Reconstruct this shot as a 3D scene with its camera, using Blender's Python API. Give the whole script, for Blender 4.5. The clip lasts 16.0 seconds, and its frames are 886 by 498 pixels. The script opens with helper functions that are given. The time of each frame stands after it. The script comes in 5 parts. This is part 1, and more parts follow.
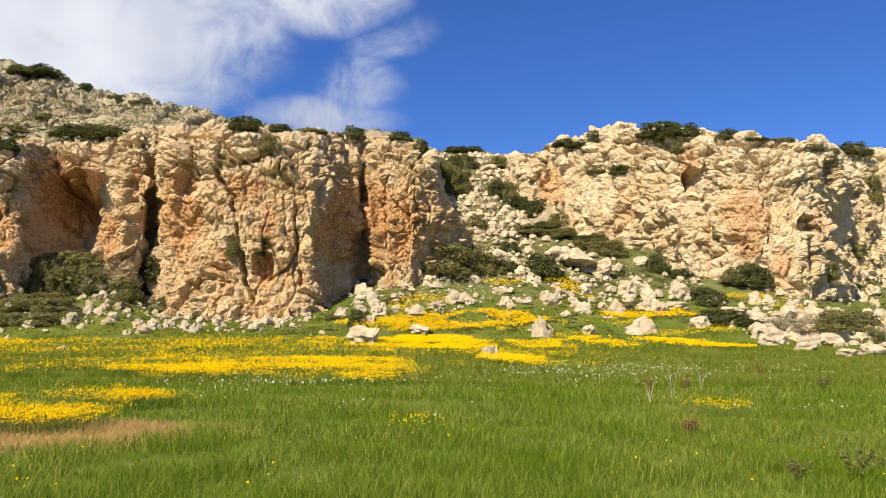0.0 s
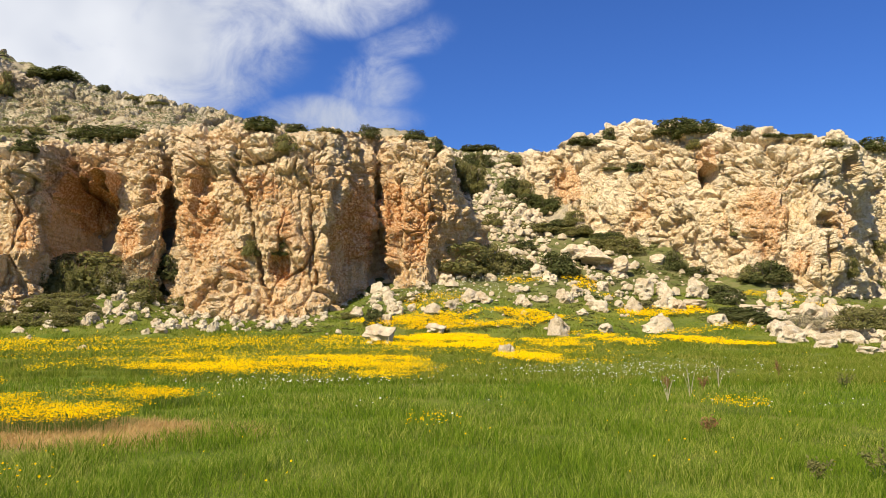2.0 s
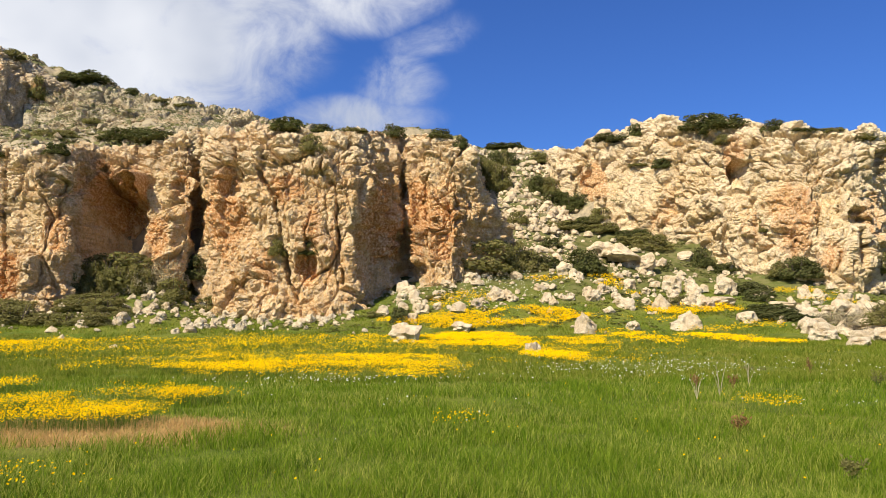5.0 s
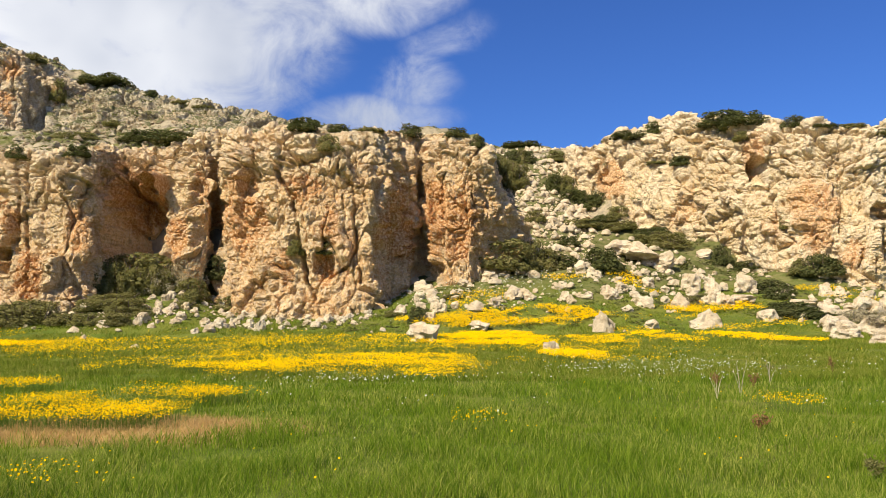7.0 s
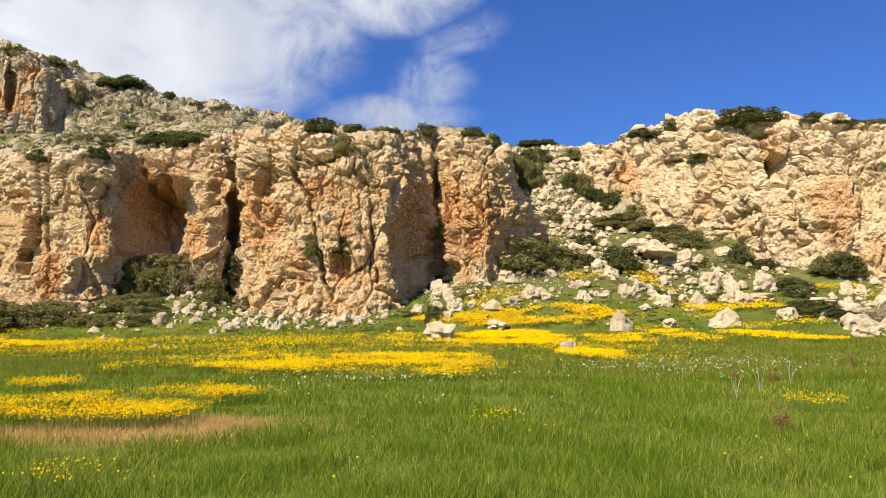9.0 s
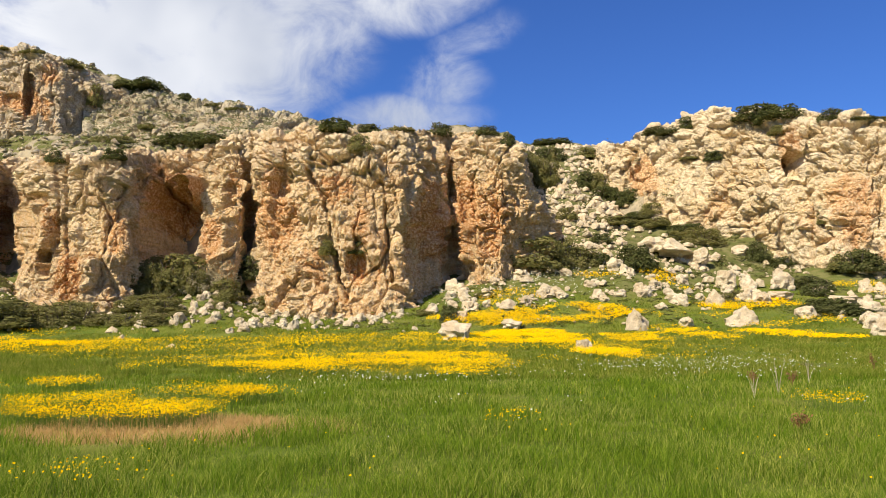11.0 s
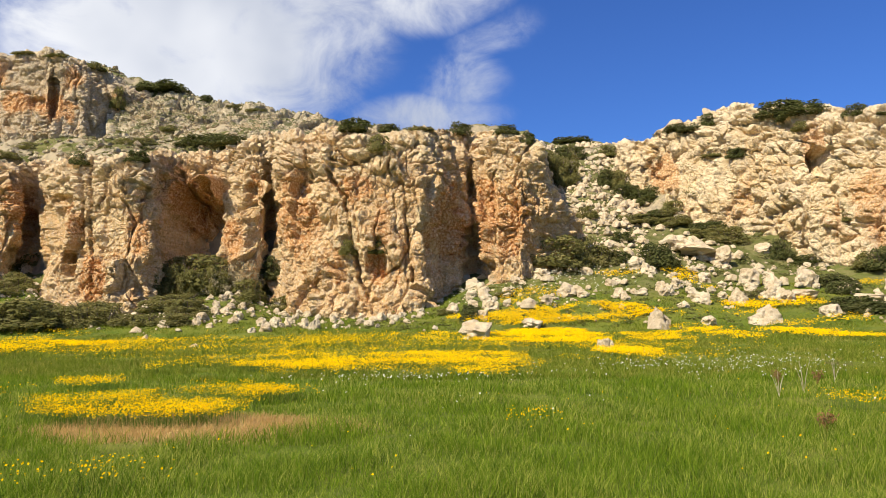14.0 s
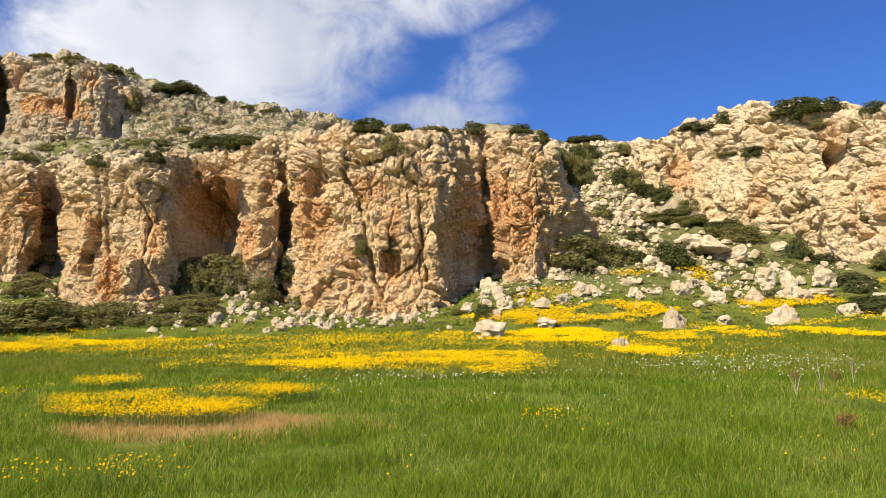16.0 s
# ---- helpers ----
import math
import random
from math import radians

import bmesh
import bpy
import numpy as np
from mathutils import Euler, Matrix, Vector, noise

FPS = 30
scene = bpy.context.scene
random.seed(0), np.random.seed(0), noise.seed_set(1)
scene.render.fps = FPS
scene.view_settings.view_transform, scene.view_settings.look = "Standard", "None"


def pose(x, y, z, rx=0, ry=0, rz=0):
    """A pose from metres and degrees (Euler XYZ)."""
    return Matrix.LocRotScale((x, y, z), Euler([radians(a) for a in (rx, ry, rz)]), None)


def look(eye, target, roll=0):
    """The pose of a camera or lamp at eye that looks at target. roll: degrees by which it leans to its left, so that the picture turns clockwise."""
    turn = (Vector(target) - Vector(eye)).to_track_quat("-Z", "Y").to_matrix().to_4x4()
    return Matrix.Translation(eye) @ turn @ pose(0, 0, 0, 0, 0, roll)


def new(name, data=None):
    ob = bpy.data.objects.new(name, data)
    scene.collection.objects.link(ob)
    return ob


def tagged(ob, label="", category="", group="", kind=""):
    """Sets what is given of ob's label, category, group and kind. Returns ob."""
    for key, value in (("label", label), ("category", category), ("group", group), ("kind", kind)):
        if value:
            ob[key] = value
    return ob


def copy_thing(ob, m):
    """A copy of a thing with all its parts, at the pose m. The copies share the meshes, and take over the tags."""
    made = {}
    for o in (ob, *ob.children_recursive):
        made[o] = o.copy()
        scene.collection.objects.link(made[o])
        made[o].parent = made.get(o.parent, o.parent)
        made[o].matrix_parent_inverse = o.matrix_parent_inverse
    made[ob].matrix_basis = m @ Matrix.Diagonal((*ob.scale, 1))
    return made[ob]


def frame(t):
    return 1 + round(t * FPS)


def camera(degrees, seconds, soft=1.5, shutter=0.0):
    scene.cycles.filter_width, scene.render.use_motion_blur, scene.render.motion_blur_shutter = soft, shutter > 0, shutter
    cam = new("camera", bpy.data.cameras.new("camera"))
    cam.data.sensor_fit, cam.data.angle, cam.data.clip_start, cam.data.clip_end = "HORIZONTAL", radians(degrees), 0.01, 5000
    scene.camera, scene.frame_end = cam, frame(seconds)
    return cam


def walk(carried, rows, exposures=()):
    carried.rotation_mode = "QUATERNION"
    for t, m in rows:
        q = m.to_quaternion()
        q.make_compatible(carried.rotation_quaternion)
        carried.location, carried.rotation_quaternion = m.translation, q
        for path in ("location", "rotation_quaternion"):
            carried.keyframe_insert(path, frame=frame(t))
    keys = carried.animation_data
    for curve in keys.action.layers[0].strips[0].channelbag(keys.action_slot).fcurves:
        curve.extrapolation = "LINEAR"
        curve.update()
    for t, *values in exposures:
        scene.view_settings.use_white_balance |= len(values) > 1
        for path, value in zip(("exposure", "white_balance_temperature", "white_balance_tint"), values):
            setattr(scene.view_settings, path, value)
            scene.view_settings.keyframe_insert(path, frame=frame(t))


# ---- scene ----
# ---- camera: a phone held at arm's length, turned slowly to the left ----
cam = camera(60.03, 16.0, soft=0.7)
ROWS = [
    (0.0, 0.028, -0.001, 1.60, 95.342, -0.680, -5.049),
    (0.5, 0.026, -0.001, 1.60, 95.312, -0.622, -4.758),
    (1.0, 0.025, -0.001, 1.60, 95.284, -0.577, -4.465),
    (1.5, 0.023, -0.001, 1.60, 95.257, -0.538, -4.169),
    (2.0, 0.021, -0.001, 1.60, 95.232, -0.502, -3.867),
    (2.5, 0.020, -0.001, 1.60, 95.208, -0.467, -3.560),
    (3.0, 0.018, -0.001, 1.60, 95.185, -0.432, -3.247),
    (3.5, 0.016, -0.000, 1.60, 95.163, -0.394, -2.928),
    (4.0, 0.014, -0.000, 1.60, 95.142, -0.354, -2.605),
    (4.5, 0.013, -0.000, 1.60, 95.122, -0.312, -2.279),
    (5.0, 0.011, -0.000, 1.60, 95.102, -0.268, -1.951),
    (5.5, 0.009, -0.000, 1.60, 95.084, -0.223, -1.622),
    (6.0, 0.007, -0.000, 1.60, 95.067, -0.178, -1.293),
    (6.5, 0.005, -0.000, 1.60, 95.050, -0.133, -0.967),
    (7.0, 0.004, -0.000, 1.60, 95.034, -0.089, -0.645),
    (7.5, 0.002, -0.000, 1.60, 95.019, -0.046, -0.327),
    (8.0, 0.000, -0.000, 1.60, 95.005, -0.005, -0.015),
    (8.5, -0.002, -0.000, 1.60, 94.991, 0.034, 0.290),
    (9.0, -0.003, -0.000, 1.60, 94.978, 0.070, 0.587),
    (9.5, -0.005, -0.000, 1.60, 94.966, 0.104, 0.877),
    (10.0, -0.006, -0.000, 1.60, 94.955, 0.136, 1.159),
    (10.5, -0.008, -0.000, 1.60, 94.945, 0.166, 1.434),
    (11.0, -0.009, -0.000, 1.60, 94.935, 0.196, 1.701),
    (11.5, -0.011, -0.000, 1.60, 94.926, 0.224, 1.961),
    (12.0, -0.012, -0.000, 1.60, 94.918, 0.252, 2.217),
    (12.5, -0.014, -0.000, 1.60, 94.910, 0.279, 2.468),
    (13.0, -0.015, -0.000, 1.60, 94.904, 0.307, 2.717),
    (13.5, -0.016, -0.000, 1.60, 94.898, 0.333, 2.965),
    (14.0, -0.018, -0.000, 1.60, 94.892, 0.358, 3.214),
    (14.5, -0.019, -0.001, 1.60, 94.887, 0.379, 3.466),
    (15.0, -0.021, -0.001, 1.60, 94.881, 0.395, 3.724),
    (15.5, -0.022, -0.001, 1.60, 94.875, 0.402, 3.988),
    (16.0, -0.024, -0.001, 1.60, 94.867, 0.395, 4.262),
]
STOPS = 0.42
walk(cam, [(t, pose(x, y, z, rx, ry, rz)) for t, x, y, z, rx, ry, rz in ROWS], exposures=((0.0, STOPS), (16.0, STOPS)))

# ---- light: clear spring sky with a bank of cloud, unseen fill clouds at the back, sun high behind the left shoulder ----
SUN_EL, SUN_AZ = 45.0, -137.0      # degrees; azimuth from straight ahead, minus to the left
SUN_DIR = Vector((math.sin(radians(SUN_AZ)) * math.cos(radians(SUN_EL)), math.cos(radians(SUN_AZ)) * math.cos(radians(SUN_EL)), math.sin(radians(SUN_EL))))
sun = new("sun", bpy.data.lights.new("sun", "SUN"))
sun.data.energy, sun.data.angle, sun.data.color = 5.2, radians(0.53), (1.0, 0.90, 0.71)
sun.matrix_world = look(SUN_DIR * 200, (0, 0, 0))


class Tree:
    """Short hand for a node tree."""

    def __init__(self, tree):
        self.t = tree
        tree.nodes.clear()

    def node(self, kind, **settings):
        n = self.t.nodes.new(kind)
        for k, v in settings.items():
            if k in n.inputs:
                self.put(n.inputs[k], v)
            else:
                setattr(n, k, v)
        return n

    def put(self, socket, v):
        if isinstance(v, bpy.types.NodeSocket):
            self.t.links.new(v, socket)
        else:
            socket.default_value = v

    def math(self, op, a, b=0.0, c=0.0, clamp=False):
        n = self.t.nodes.new("ShaderNodeMath")
        n.operation, n.use_clamp = op, clamp
        for s, v in zip(n.inputs, (a, b, c)):
            self.put(s, v)
        return n.outputs[0]

    def mix(self, fac, a, b, blend="MIX"):
        n = self.t.nodes.new("ShaderNodeMix")
        n.data_type, n.blend_type = "RGBA", blend
        self.put(n.inputs[0], fac)
        self.put(n.inputs[6], a)
        self.put(n.inputs[7], b)
        return n.outputs[2]

    def noise(self, vector, scale, detail=4.0, rough=0.55, distort=0.0):
        n = self.t.nodes.new("ShaderNodeTexNoise")
        self.put(n.inputs["Vector"], vector)
        n.inputs["Scale"].default_value, n.inputs["Detail"].default_value = scale, detail
        n.inputs["Roughness"].default_value, n.inputs["Distortion"].default_value = rough, distort
        return n.outputs["Fac"]

    def step(self, v, a, b, lo=0.0, hi=1.0):
        n = self.t.nodes.new("ShaderNodeMapRange")
        n.interpolation_type = "SMOOTHSTEP"
        for s, x in zip(n.inputs, (v, a, b, lo, hi)):
            self.put(s, x)
        return n.outputs[0]

    def stretch(self, vector, x, y, z):
        n = self.t.nodes.new("ShaderNodeMapping")
        self.put(n.inputs["Vector"], vector)
        n.inputs["Scale"].default_value = (x, y, z)
        return n.outputs[0]

    def attr(self, name):
        n = self.t.nodes.new("ShaderNodeAttribute")
        n.attribute_name = name
        return n.outputs["Fac"]


def make_world():
    w = bpy.data.worlds.new("sky")
    scene.world = w
    w.use_nodes = True
    t = Tree(w.node_tree)
    sky = t.node("ShaderNodeTexSky", sky_type="NISHITA", sun_disc=False, sun_elevation=radians(SUN_EL), sun_rotation=radians(SUN_AZ), air_density=1.0, dust_density=0.4, ozone_density=3.0)
    co = t.node("ShaderNodeTexCoord").outputs["Generated"]
    sep = t.node("ShaderNodeSeparateXYZ", Vector=co)
    x, y, z = sep.outputs
    ahead = t.math("MAXIMUM", y, 0.05)
    u, v = t.math("DIVIDE", x, ahead), t.math("DIVIDE", z, ahead)

    def puff(cu, cv, ru, rv, lean=0.0):
        a = t.math("SUBTRACT", t.math("SUBTRACT", u, cu), t.math("MULTIPLY", t.math("SUBTRACT", v, cv), lean))
        a = t.math("POWER", t.math("DIVIDE", a, ru), 2.0)
        b = t.math("POWER", t.math("DIVIDE", t.math("SUBTRACT", v, cv), rv), 2.0)
        return t.math("SUBTRACT", 1.0, t.math("ADD", a, b), clamp=True)

    bank = t.math("MULTIPLY", puff(-0.425, 0.378, 0.346, 0.221, 0.15), 1.3)
    veil = t.math("MULTIPLY", puff(-0.079, 0.433, 0.140, 0.074, 0.2), 0.75)
    streak = t.math("MULTIPLY", puff(0.013, 0.371, 0.074, 0.048, 0.9), 0.32)
    blob = t.math("MULTIPLY", puff(-0.027, 0.303, 0.074, 0.066, 0.2), 0.50)
    low = t.math("MULTIPLY", puff(-0.082, 0.263, 0.147, 0.041), 0.66)
    body = t.math("MAXIMUM", t.math("MAXIMUM", bank, veil), t.math("MAXIMUM", low, t.math("MAXIMUM", streak, blob)))
    wave = t.noise(t.stretch(co, 1.0, 1.0, 1.3), 11.0, 9.0, 0.6, 0.5)
    cover = t.step(t.math("ADD", body, t.math("MULTIPLY", t.math("SUBTRACT", wave, 0.5), 1.8)), 0.05, 1.10)
    cover = t.math("MULTIPLY", cover, t.step(body, 0.0, 0.45))
    # Unseen clouds behind the camera, added to lift the light in shaded places.
    fill_cloud = t.math("MULTIPLY", t.step(t.noise(t.stretch(co, 1.0, 1.0, 2.0), 2.2, 6.0, 0.55), 0.47, 0.67), t.step(y, 0.25, -0.15))
    cover = t.math("MAXIMUM", cover, t.math("MULTIPLY", fill_cloud, t.step(z, -0.02, 0.10)))
    shade = t.noise(co, 3.2, 4.0, 0.5)
    cloud = t.mix(t.step(shade, 0.32, 0.68), (5.0, 5.4, 6.3, 1), (8.8, 8.9, 9.1, 1))
    deep = t.mix(1.0, sky.outputs[0], (0.35, 0.60, 1.13, 1), "MULTIPLY")
    colour = t.mix(t.math("MULTIPLY", cover, 0.93), deep, cloud)
    bg = t.node("ShaderNodeBackground", Color=colour, Strength=0.085)
    out = t.node("ShaderNodeOutputWorld")
    t.put(out.inputs["Surface"], bg.outputs[0])


make_world()


# ---- materials ----
def material(name, build):
    m = bpy.data.materials.new(name)
    m.use_nodes = True
    t = Tree(m.node_tree)
    out = t.node("ShaderNodeOutputMaterial")
    t.put(out.inputs["Surface"], build(t))
    return m


def surface(t, colour, rough=0.9, bump=None, strength=0.5, distance=0.03, through_light=0.0, gloss=0.25):
    p = t.node("ShaderNodeBsdfPrincipled")
    t.put(p.inputs["Base Color"], colour)
    t.put(p.inputs["Roughness"], rough)
    p.inputs["Specular IOR Level"].default_value = gloss
    if bump is not None:
        b = t.node("ShaderNodeBump", Height=bump)
        b.inputs["Strength"].default_value, b.inputs["Distance"].default_value = strength, distance
        t.put(p.inputs["Normal"], b.outputs[0])
    if not through_light:
        return p.outputs[0]
    tr = t.node("ShaderNodeBsdfTranslucent")
    t.put(tr.inputs["Color"], colour)
    mx = t.node("ShaderNodeMixShader")
    mx.inputs[0].default_value = through_light
    t.put(mx.inputs[1], p.outputs[0])
    t.put(mx.inputs[2], tr.outputs[0])
    return mx.outputs[0]


def rock_look(pale, warm, grey, rust_amount=1.0, lichen=0.5, wash=0.0, relief=0.09, scrub=0.0, pit_shade=1.0):
    """Weathered limestone: cream and tan mottling, grey lichen, rust-orange runs, small pit shadows and highlights put
    into the colour; scrub: how much green grows on its ledges.
    """
    def build(t):
        geo = t.node("ShaderNodeNewGeometry")
        co = geo.outputs["Position"]
        big = t.noise(co, 0.22, 3.0, 0.5)
        mid = t.noise(co, 1.1, 5.0, 0.6)
        fine = t.noise(co, 5.5, 6.0, 0.68)
        grain = t.noise(co, 19.0, 4.0, 0.7)
        runs = t.noise(t.stretch(co, 1.0, 1.0, 0.16), 1.5, 5.0, 0.6, 0.4)
        c = t.mix(t.step(big, 0.38, 0.62), pale, warm)
        c = t.mix(t.math("MULTIPLY", t.step(mid, 0.46, 0.64), lichen), c, grey)
        c = t.mix(t.math("MULTIPLY", t.step(runs, 0.56, 0.70), 0.55), c, (0.44, 0.29, 0.16, 1))
        blot = t.noise(co, 2.4, 7.0, 0.72, 0.3)
        c = t.mix(t.step(blot, 0.48, 0.62, 0.0, 0.55), c, t.mix(0.6, warm, (0.36, 0.24, 0.14, 1)))
        c = t.mix(t.step(blot, 0.47, 0.36, 0.0, 0.6), c, t.mix(0.6, pale, (0.90, 0.79, 0.60, 1)))
        stain = t.math("ADD", t.math("ADD", t.attr("stain"), wash), t.math("MULTIPLY", t.math("SUBTRACT", runs, 0.5), 1.3))
        stain = t.math("MULTIPLY", t.step(stain, 0.20, 0.74), rust_amount)
        rust = t.mix(t.step(fine, 0.35, 0.65), (0.56, 0.24, 0.08, 1), (0.84, 0.48, 0.18, 1))
        c = t.mix(t.math("MULTIPLY", stain, 0.92), c, rust)
        # Fine highlights, then the shade of small pits and gaps, painted as specks.
        c = t.mix(t.step(fine, 0.47, 0.62, 0.0, 0.7), c, t.mix(0.65, c, (0.95, 0.83, 0.63, 1)))
        c = t.mix(t.step(fine, 0.43, 0.32, 0.0, 0.6 * pit_shade), c, t.mix(0.7, c, (0.22, 0.14, 0.085, 1)))
        c = t.mix(t.math("MULTIPLY", t.step(grain, 0.59, 0.72), 0.4 * pit_shade), c, (0.22, 0.16, 0.11, 1))
        c = t.mix(t.math("MULTIPLY", t.attr("brow"), t.step(mid, 0.30, 0.60, 0.65, 0.25)), c, t.mix(0.6, pale, (0.93, 0.82, 0.62, 1)))
        if scrub:
            up = t.node("ShaderNodeSeparateXYZ", Vector=geo.outputs["Normal"]).outputs[2]
            tuft = t.noise(co, 0.6, 4.0, 0.6)
            grow = t.math("ADD", t.math("MULTIPLY", up, 0.8), t.math("ADD", t.math("MULTIPLY", t.math("SUBTRACT", tuft, 0.5), 2.4), t.math("MULTIPLY", t.math("SUBTRACT", fine, 0.5), 1.2)))
            green = t.mix(t.step(grain, 0.4, 0.6), (0.10, 0.115, 0.038, 1), (0.19, 0.185, 0.075, 1))
            c = t.mix(t.math("MULTIPLY", t.step(grow, 0.62 - 0.4 * scrub, 0.92 - 0.4 * scrub), 0.9), c, green)
        pit = t.node("ShaderNodeTexVoronoi", feature="F1")
        t.put(pit.inputs["Vector"], t.stretch(co, 1.0, 1.0, 0.8))
        pit.inputs["Scale"].default_value = 3.2
        height = t.math("ADD", t.math("ADD", t.math("MULTIPLY", fine, 1.6), t.math("MULTIPLY", grain, 0.6)), t.math("ADD", t.math("MULTIPLY", blot, 1.2), t.math("MULTIPLY", pit.outputs["Distance"], -0.35)))
        return surface(t, c, 0.93, height, 1.0, relief, gloss=0.08)
    return build


CLIFF = material("weathered_limestone", rock_look((0.88, 0.645, 0.345, 1), (0.79, 0.49, 0.208, 1), (0.59, 0.45, 0.265, 1), wash=0.26, relief=0.17))
PALE_CLIFF = material("pale_limestone", rock_look((0.88, 0.70, 0.435, 1), (0.80, 0.585, 0.305, 1), (0.61, 0.50, 0.325, 1), 0.75, 0.4, wash=0.08, relief=0.16, pit_shade=0.6))
HIGH_CLIFF = material("grey_limestone", rock_look((0.66, 0.52, 0.335, 1), (0.60, 0.425, 0.235, 1), (0.44, 0.36, 0.25, 1), wash=0.14, relief=0.18))
HILL_ROCK = material("scrubby_grey_limestone", rock_look((0.60, 0.50, 0.335, 1), (0.50, 0.37, 0.215, 1), (0.36, 0.305, 0.21, 1), 0.5, 0.5, relief=0.18, scrub=0.85))


def boulder_look(t):
    co = t.node("ShaderNodeNewGeometry").outputs["Position"]
    own = t.node("ShaderNodeObjectInfo").outputs["Random"]
    mid, fine, grain = t.noise(co, 1.6, 4.0), t.noise(co, 6.0, 6.0, 0.68), t.noise(co, 24.0, 3.0, 0.7)
    c = t.mix(t.step(mid, 0.4, 0.65), (0.84, 0.70, 0.485, 1), (0.71, 0.55, 0.345, 1))
    c = t.mix(t.step(own, 0.65, 1.0, 0.0, 0.6), c, (0.58, 0.44, 0.28, 1))
    c = t.mix(t.step(fine, 0.54, 0.70, 0.0, 0.6), c, (0.44, 0.35, 0.23, 1))
    c = t.mix(t.step(fine, 0.46, 0.34, 0.0, 0.5), c, (0.90, 0.78, 0.58, 1))
    c = t.mix(t.math("MULTIPLY", t.step(grain, 0.60, 0.74), 0.4), c, (0.22, 0.18, 0.13, 1))
    return surface(t, c, 0.92, t.math("ADD", fine, t.math("MULTIPLY", grain, 0.4)), 1.0, 0.16, gloss=0.05)


BOULDER = material("boulder_limestone", boulder_look)


def ground_look(t):
    co = t.node("ShaderNodeNewGeometry").outputs["Position"]
    big, mid, fine, grain = t.noise(co, 0.25, 3.0), t.noise(co, 1.2, 4.0, 0.6), t.noise(co, 6.0, 5.0, 0.65), t.noise(co, 30.0, 3.0, 0.7)
    green = t.mix(t.step(big, 0.35, 0.65), (0.12, 0.165, 0.022, 1), (0.19, 0.20, 0.035, 1))
    green = t.mix(t.step(mid, 0.45, 0.75, 0.0, 0.7), green, (0.09, 0.115, 0.025, 1))
    green = t.mix(t.step(fine, 0.5, 0.8, 0.0, 0.5), green, (0.26, 0.26, 0.08, 1))
    green = t.mix(t.math("MULTIPLY", t.attr("heath"), 0.9), green, t.mix(t.step(mid, 0.4, 0.6), (0.105, 0.11, 0.036, 1), (0.19, 0.17, 0.075, 1)))
    dry = t.mix(t.step(fine, 0.35, 0.7), (0.50, 0.37, 0.15, 1), (0.36, 0.26, 0.09, 1))
    stone = t.mix(t.step(mid, 0.4, 0.65), (0.40, 0.33, 0.215, 1), (0.26, 0.22, 0.15, 1))
    stone = t.mix(t.step(fine, 0.58, 0.78, 0.0, 0.7), stone, (0.20, 0.165, 0.115, 1))
    c = t.mix(t.attr("dry"), green, dry)
    rocky = t.step(t.math("ADD", t.attr("rocky"), t.math("MULTIPLY", t.math("SUBTRACT", fine, 0.5), 0.9)), 0.38, 0.62)
    c = t.mix(rocky, c, stone)
    return surface(t, c, 0.95, t.math("ADD", fine, t.math("MULTIPLY", grain, 0.5)), 0.8, 0.08, gloss=0.03)


GROUND = material("meadow_and_slope", ground_look)


def leaf_look(a, b, c2, light=0.35, rough=0.6, gloss=0.15):
    def build(t):
        geo = t.node("ShaderNodeNewGeometry")
        isl = geo.outputs["Random Per Island"]
        big = t.noise(geo.outputs["Position"], 0.45, 3.0)
        c = t.mix(t.step(isl, 0.0, 1.0), a, b)
        c = t.mix(t.math("MULTIPLY", t.step(t.math("ADD", isl, t.math("MULTIPLY", t.math("SUBTRACT", big, 0.5), 1.6)), 0.55, 1.1), 0.8), c, c2)
        return surface(t, c, rough, through_light=light, gloss=gloss)
    return build


GRASS = material("meadow_grass", leaf_look((0.108, 0.19, 0.012, 1), (0.27, 0.36, 0.028, 1), (0.52, 0.50, 0.115, 1), 0.5, 0.7, 0.04))
FAR_GRASS = material("olive_meadow_grass", leaf_look((0.145, 0.20, 0.020, 1), (0.275, 0.32, 0.038, 1), (0.45, 0.395, 0.09, 1), 0.45, 0.8, 0.04))
DRY_GRASS = material("dry_grass", leaf_look((0.53, 0.34, 0.13, 1), (0.64, 0.45, 0.19, 1), (0.40, 0.25, 0.08, 1), 0.35, 0.8))
PETAL = material("yellow_petals", leaf_look((0.87, 0.54, 0.003, 1), (0.91, 0.61, 0.004, 1), (0.83, 0.45, 0.003, 1), 0.3, 0.9, 0.0))
WHITE_PETAL = material("white_petals", leaf_look((0.62, 0.63, 0.48, 1), (0.72, 0.72, 0.58, 1), (0.55, 0.58, 0.36, 1), 0.25))
STALK = material("flower_stalks", leaf_look((0.09, 0.15, 0.02, 1), (0.13, 0.20, 0.03, 1), (0.20, 0.22, 0.05, 1), 0.3))
LEAF_DARK = material("dark_evergreen_leaves", leaf_look((0.085, 0.095, 0.028, 1), (0.125, 0.135, 0.040, 1), (0.18, 0.165, 0.062, 1), 0.35, 0.8))
LEAF_OLIVE = material("olive_scrub_leaves", leaf_look((0.20, 0.19, 0.058, 1), (0.29, 0.27, 0.09, 1), (0.36, 0.30, 0.13, 1), 0.48, 0.9))
LEAF_LOW = material("low_scrub_leaves", leaf_look((0.15, 0.165, 0.045, 1), (0.23, 0.235, 0.075, 1), (0.32, 0.28, 0.12, 1), 0.45, 0.9))
